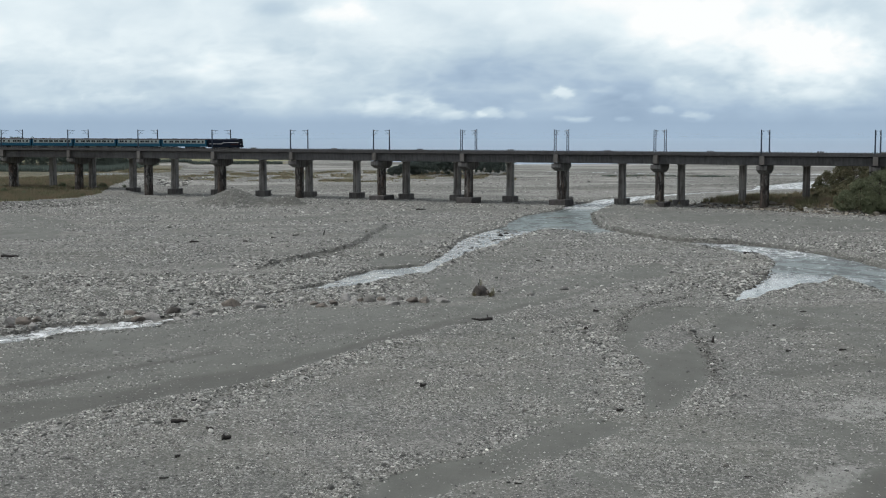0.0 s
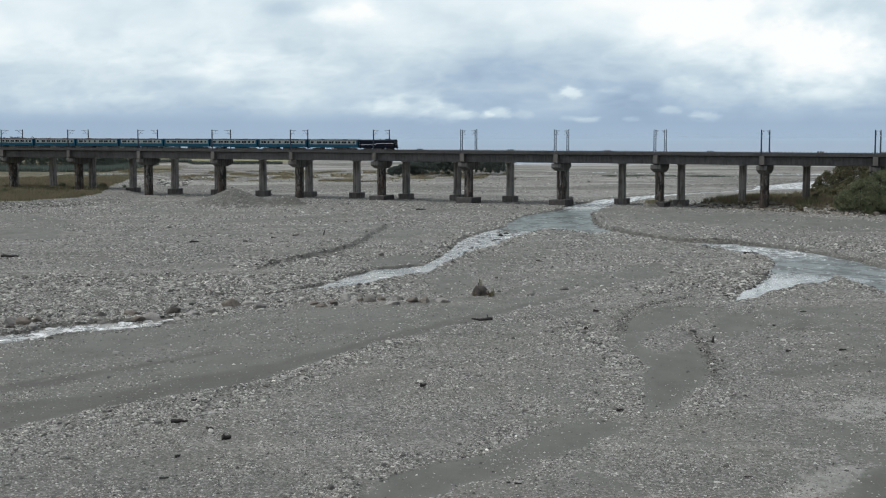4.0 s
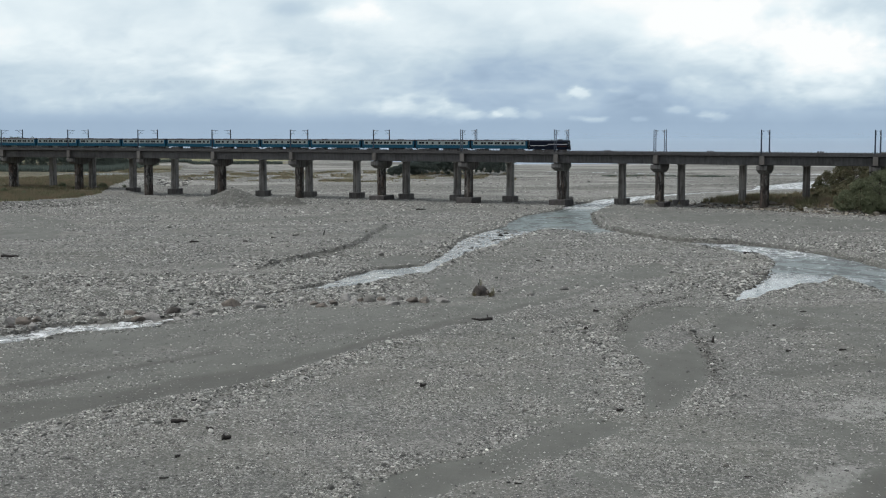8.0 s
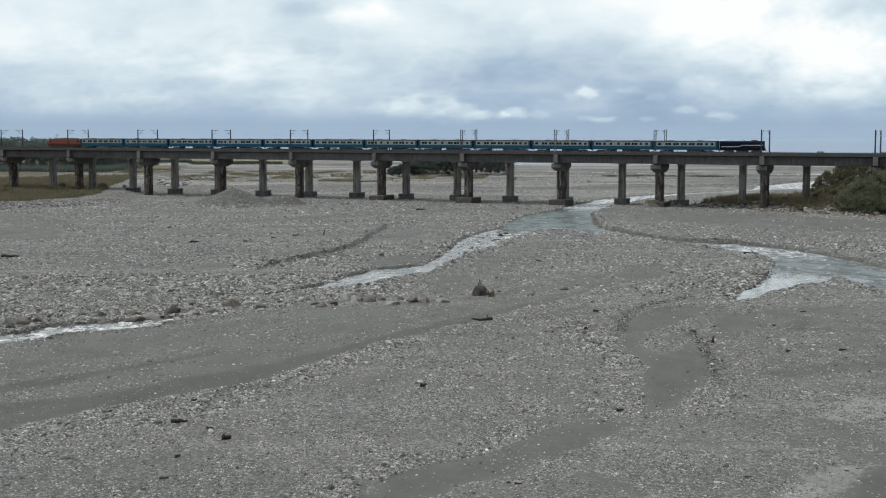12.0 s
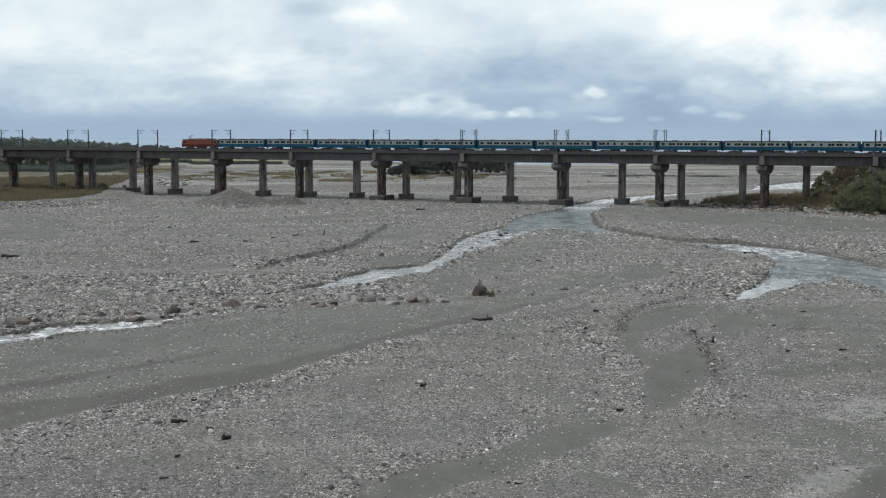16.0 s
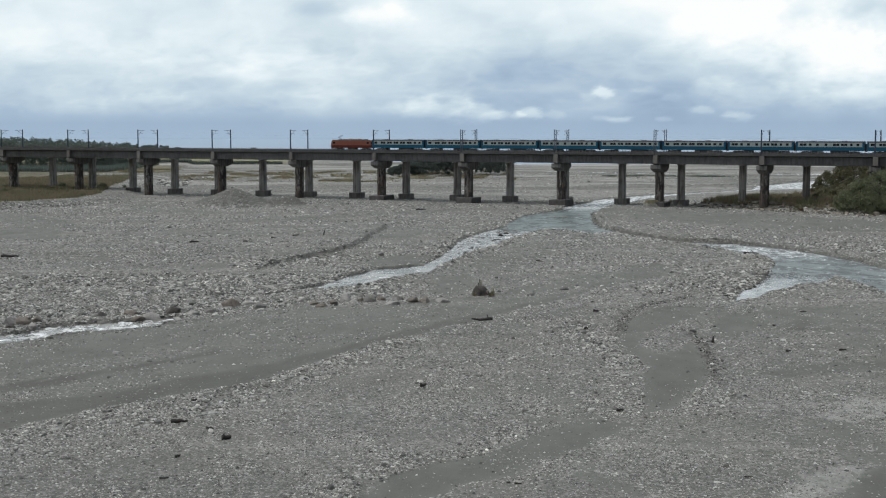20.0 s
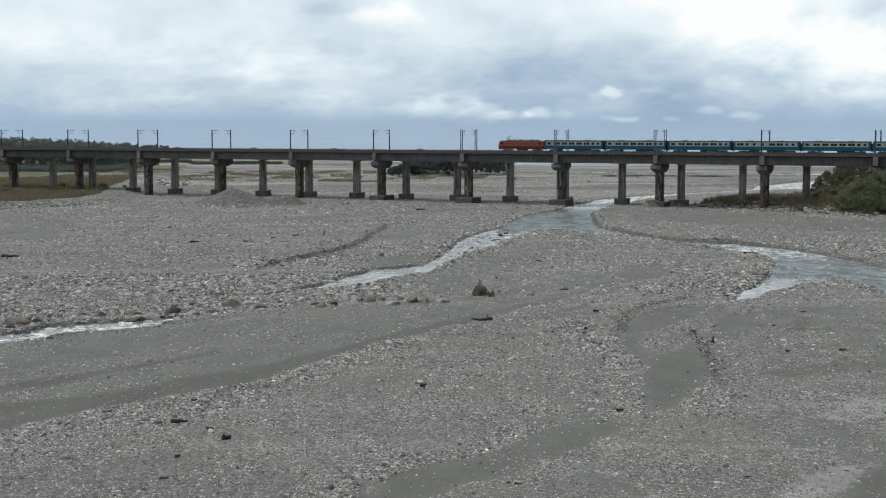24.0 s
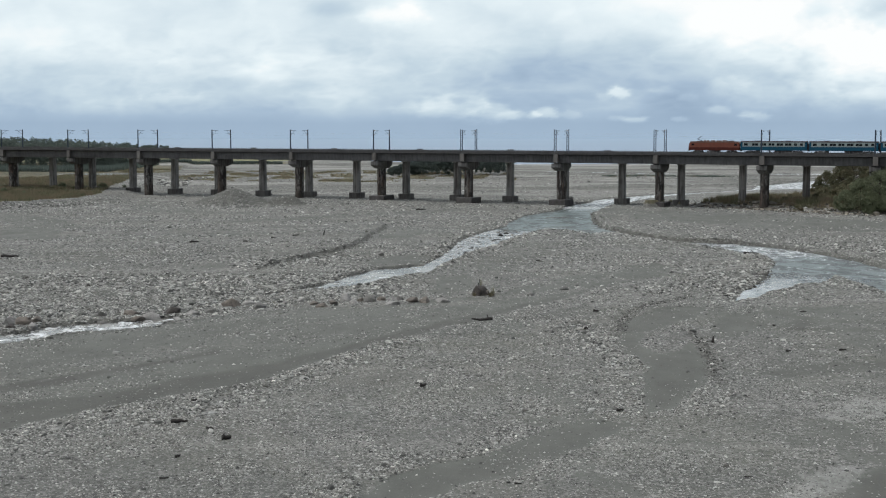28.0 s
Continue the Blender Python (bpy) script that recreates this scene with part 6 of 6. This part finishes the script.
plant(tree("shrub", 2.6, 3.6, 3, LEAF_DARK, "dark green shrub on the river bank", 0.16, 0.05, 20, 90),
      [(128, 440, 1.0, 0), (126, 420, 0.9, 90), (112, 425, 0.5, 30), (-160, 497, 0.8, 0), (-165, 470, 0.6, 60), (-131, 525, 0.9, 100), (-172, 520, 0.9, 45), (-150, 488, 0.5, 20),
       (-124, 530, 0.45, 80), (-140, 505, 0.4, 10), (-180, 540, 1.1, 33), (-139, 530, 0.5, 120), (121, 405, 0.5, 50), (-148, 530, 0.9, 70)])
plant(tree("shrub", 2.0, 3.0, 4, LEAF_DRY, "dry brown-green shrub on the river bank", 0.15, 0.05, 18, 80),
      [(114, 416, 1.2, 0), (126, 408, 1.1, 40), (104, 414, 0.8, 80), (-166, 462, 0.9, 10), (-150, 475, 0.7, 50), (-168, 480, 1.0, 90), (-140, 500, 0.8, 20), (-145, 508, 1.0, 60), (-134, 515, 0.7, 30), (104, 398, 1.0, 20),
       (124, 446, 0.9, 20), (127, 450, 1.1, 70), (121, 441, 0.6, 130), (120, 432, 1.3, 15), (124, 430, 1.6, 45), (128, 429, 1.8, 75), (122, 436, 1.6, 105), (127, 434, 2.0, 135), (131, 437, 2.2, 165), (118, 420, 0.7, 195), (112, 410, 0.8, 225), (100, 421, 0.5, 255), (96, 425, 0.4, 285), (106, 420, 0.6, 25), (110, 432, 0.7, 75), (116, 429, 0.7, 190), (126, 455, 1.5, 300), (122, 450, 1.2, 330)])


def far_woods(label, x0, x1, y0, y1, count, height, seed, leaf=0.5, mat=None, per=36):
    rng = np.random.default_rng(seed)
    cs, rs = [], []
    for _ in range(count):
        x, y = rng.uniform(x0, x1), rng.uniform(y0, y1)
        h = height(x) * rng.uniform(0.95, 1.0)
        for k in range(14):
            a, r, t = rng.uniform(0, 2 * math.pi), rng.uniform(0, 1) ** 0.5, rng.uniform(0.02, 1) ** 0.45
            w = 0.38 * h * (1.15 - 0.4 * t)
            cs.append((x + r * w * math.cos(a), y + r * w * math.sin(a), h * t * (1 - 0.28 * r * r) - 0.3))
            rs.append((0.05 * h + 0.35) * rng.uniform(0.8, 1.2))
    cs, rs = np.array(cs), np.array(rs)
    V, F = leaves(rng, cs, rs, per, leaf)
    me = np_mesh("far_woods", V, F, mat or LEAF_FAR)
    tagged(new("far_woods", me), label, "woods", kind="stuff")


far_woods("dark green coastal forest behind the viaduct", -316, -205, 800, 930, 330, lambda x: float(np.interp(x, [-400, -281, -252, -231, -208, -200], [20, 19.5, 18.6, 16.6, 15.4, 12.5])), 5)
far_woods("hazy green forest on the far shore", -330, -196, 1050, 1160, 170, lambda x: float(np.interp(x, [-330, -256, -238, -217, -205], [14, 11.6, 11.6, 8.8, 7.5])), 7)
far_woods("dark green tree belt near the shore", -30, 34, 712, 748, 120, lambda x: float(np.interp(x, [-30, -12, 0], [3.5, 9, 11])), 6, 0.32, LEAF_BELT, 64)


def tall_grass(label, count, spot, h0, h1, seed, width, mat=None, even=False):
    """Grass and reeds in tufts of narrow blades."""
    rng = np.random.default_rng(seed)
    x, y = spot(rng, count * 3)
    z, sand, wet_shade, veg, *_ = bed(x, y)
    keep = np.flatnonzero((veg > 0.45) & ((fbm(x / 9, y / 12, 3, 111) > rng.uniform(-0.35, 0.25, x.size)) | even))[:count]
    x, y, z = x[keep], y[keep], z[keep]
    n, b = len(x), 5
    base = np.stack([x, y, z - 0.05], 1)[:, None, :] + rng.normal(0, 0.25, (n, b, 3)) * [1, 1, 0]
    a = rng.uniform(0, math.pi, (n, b))
    side = np.stack([np.cos(a), np.sin(a), 0 * a], -1) * width
    tip = base + np.stack([rng.normal(0, 0.3, (n, b)), rng.normal(0, 0.3, (n, b)), rng.uniform(h0, h1, (n, b))], -1)
    V = np.stack([base - side, base + side, tip], 2).reshape(-1, 3)
    me = np_mesh("tall_grass", V, np.arange(len(V)).reshape(-1, 3), mat or LEAF_DRY)
    tagged(new("tall_grass", me), label, "grass", kind="stuff")


tall_grass("dry yellow-brown grass and reeds on the bank", 22000, lambda r, n: (r.uniform(-240, -108, n), r.uniform(405, 640, n)), 0.5, 1.5, 8, 0.12)
tall_grass("dry grass on the stony bank under the trees", 9000, lambda r, n: (r.uniform(78, 175, n), r.uniform(385, 480, n)), 0.8, 2.2, 9, 0.11)
tall_grass("strip of brown grass beyond the bridge", 12000, lambda r, n: (r.uniform(-190, 130, n), r.uniform(590, 790, n)), 0.25, 0.9, 10, 0.14)
tall_grass("row of dark reeds on the far bed", 1000, lambda r, n: (r.uniform(72, 158, n), r.uniform(685, 720, n)), 0.3, 1.1, 12, 0.16, LEAF_FAR, True)

tall_grass("low dark scrub along the far field", 5000, lambda r, n: (r.uniform(-230, -112, n), r.uniform(932, 952, n)), 0.8, 2.2, 15, 0.5, LEAF_FAR)
tall_grass("low dark scrub on the far bank", 5000, lambda r, n: (r.uniform(-232, -180, n), r.uniform(780, 935, n)), 0.6, 1.8, 16, 0.4, LEAF_FAR)
tall_grass("dark scrub at the foot of the forest", 9000, lambda r, n: (r.uniform(-310, -180, n), r.uniform(735, 805, n)), 0.8, 2.6, 17, 0.4, LEAF_FAR, True)


motions()
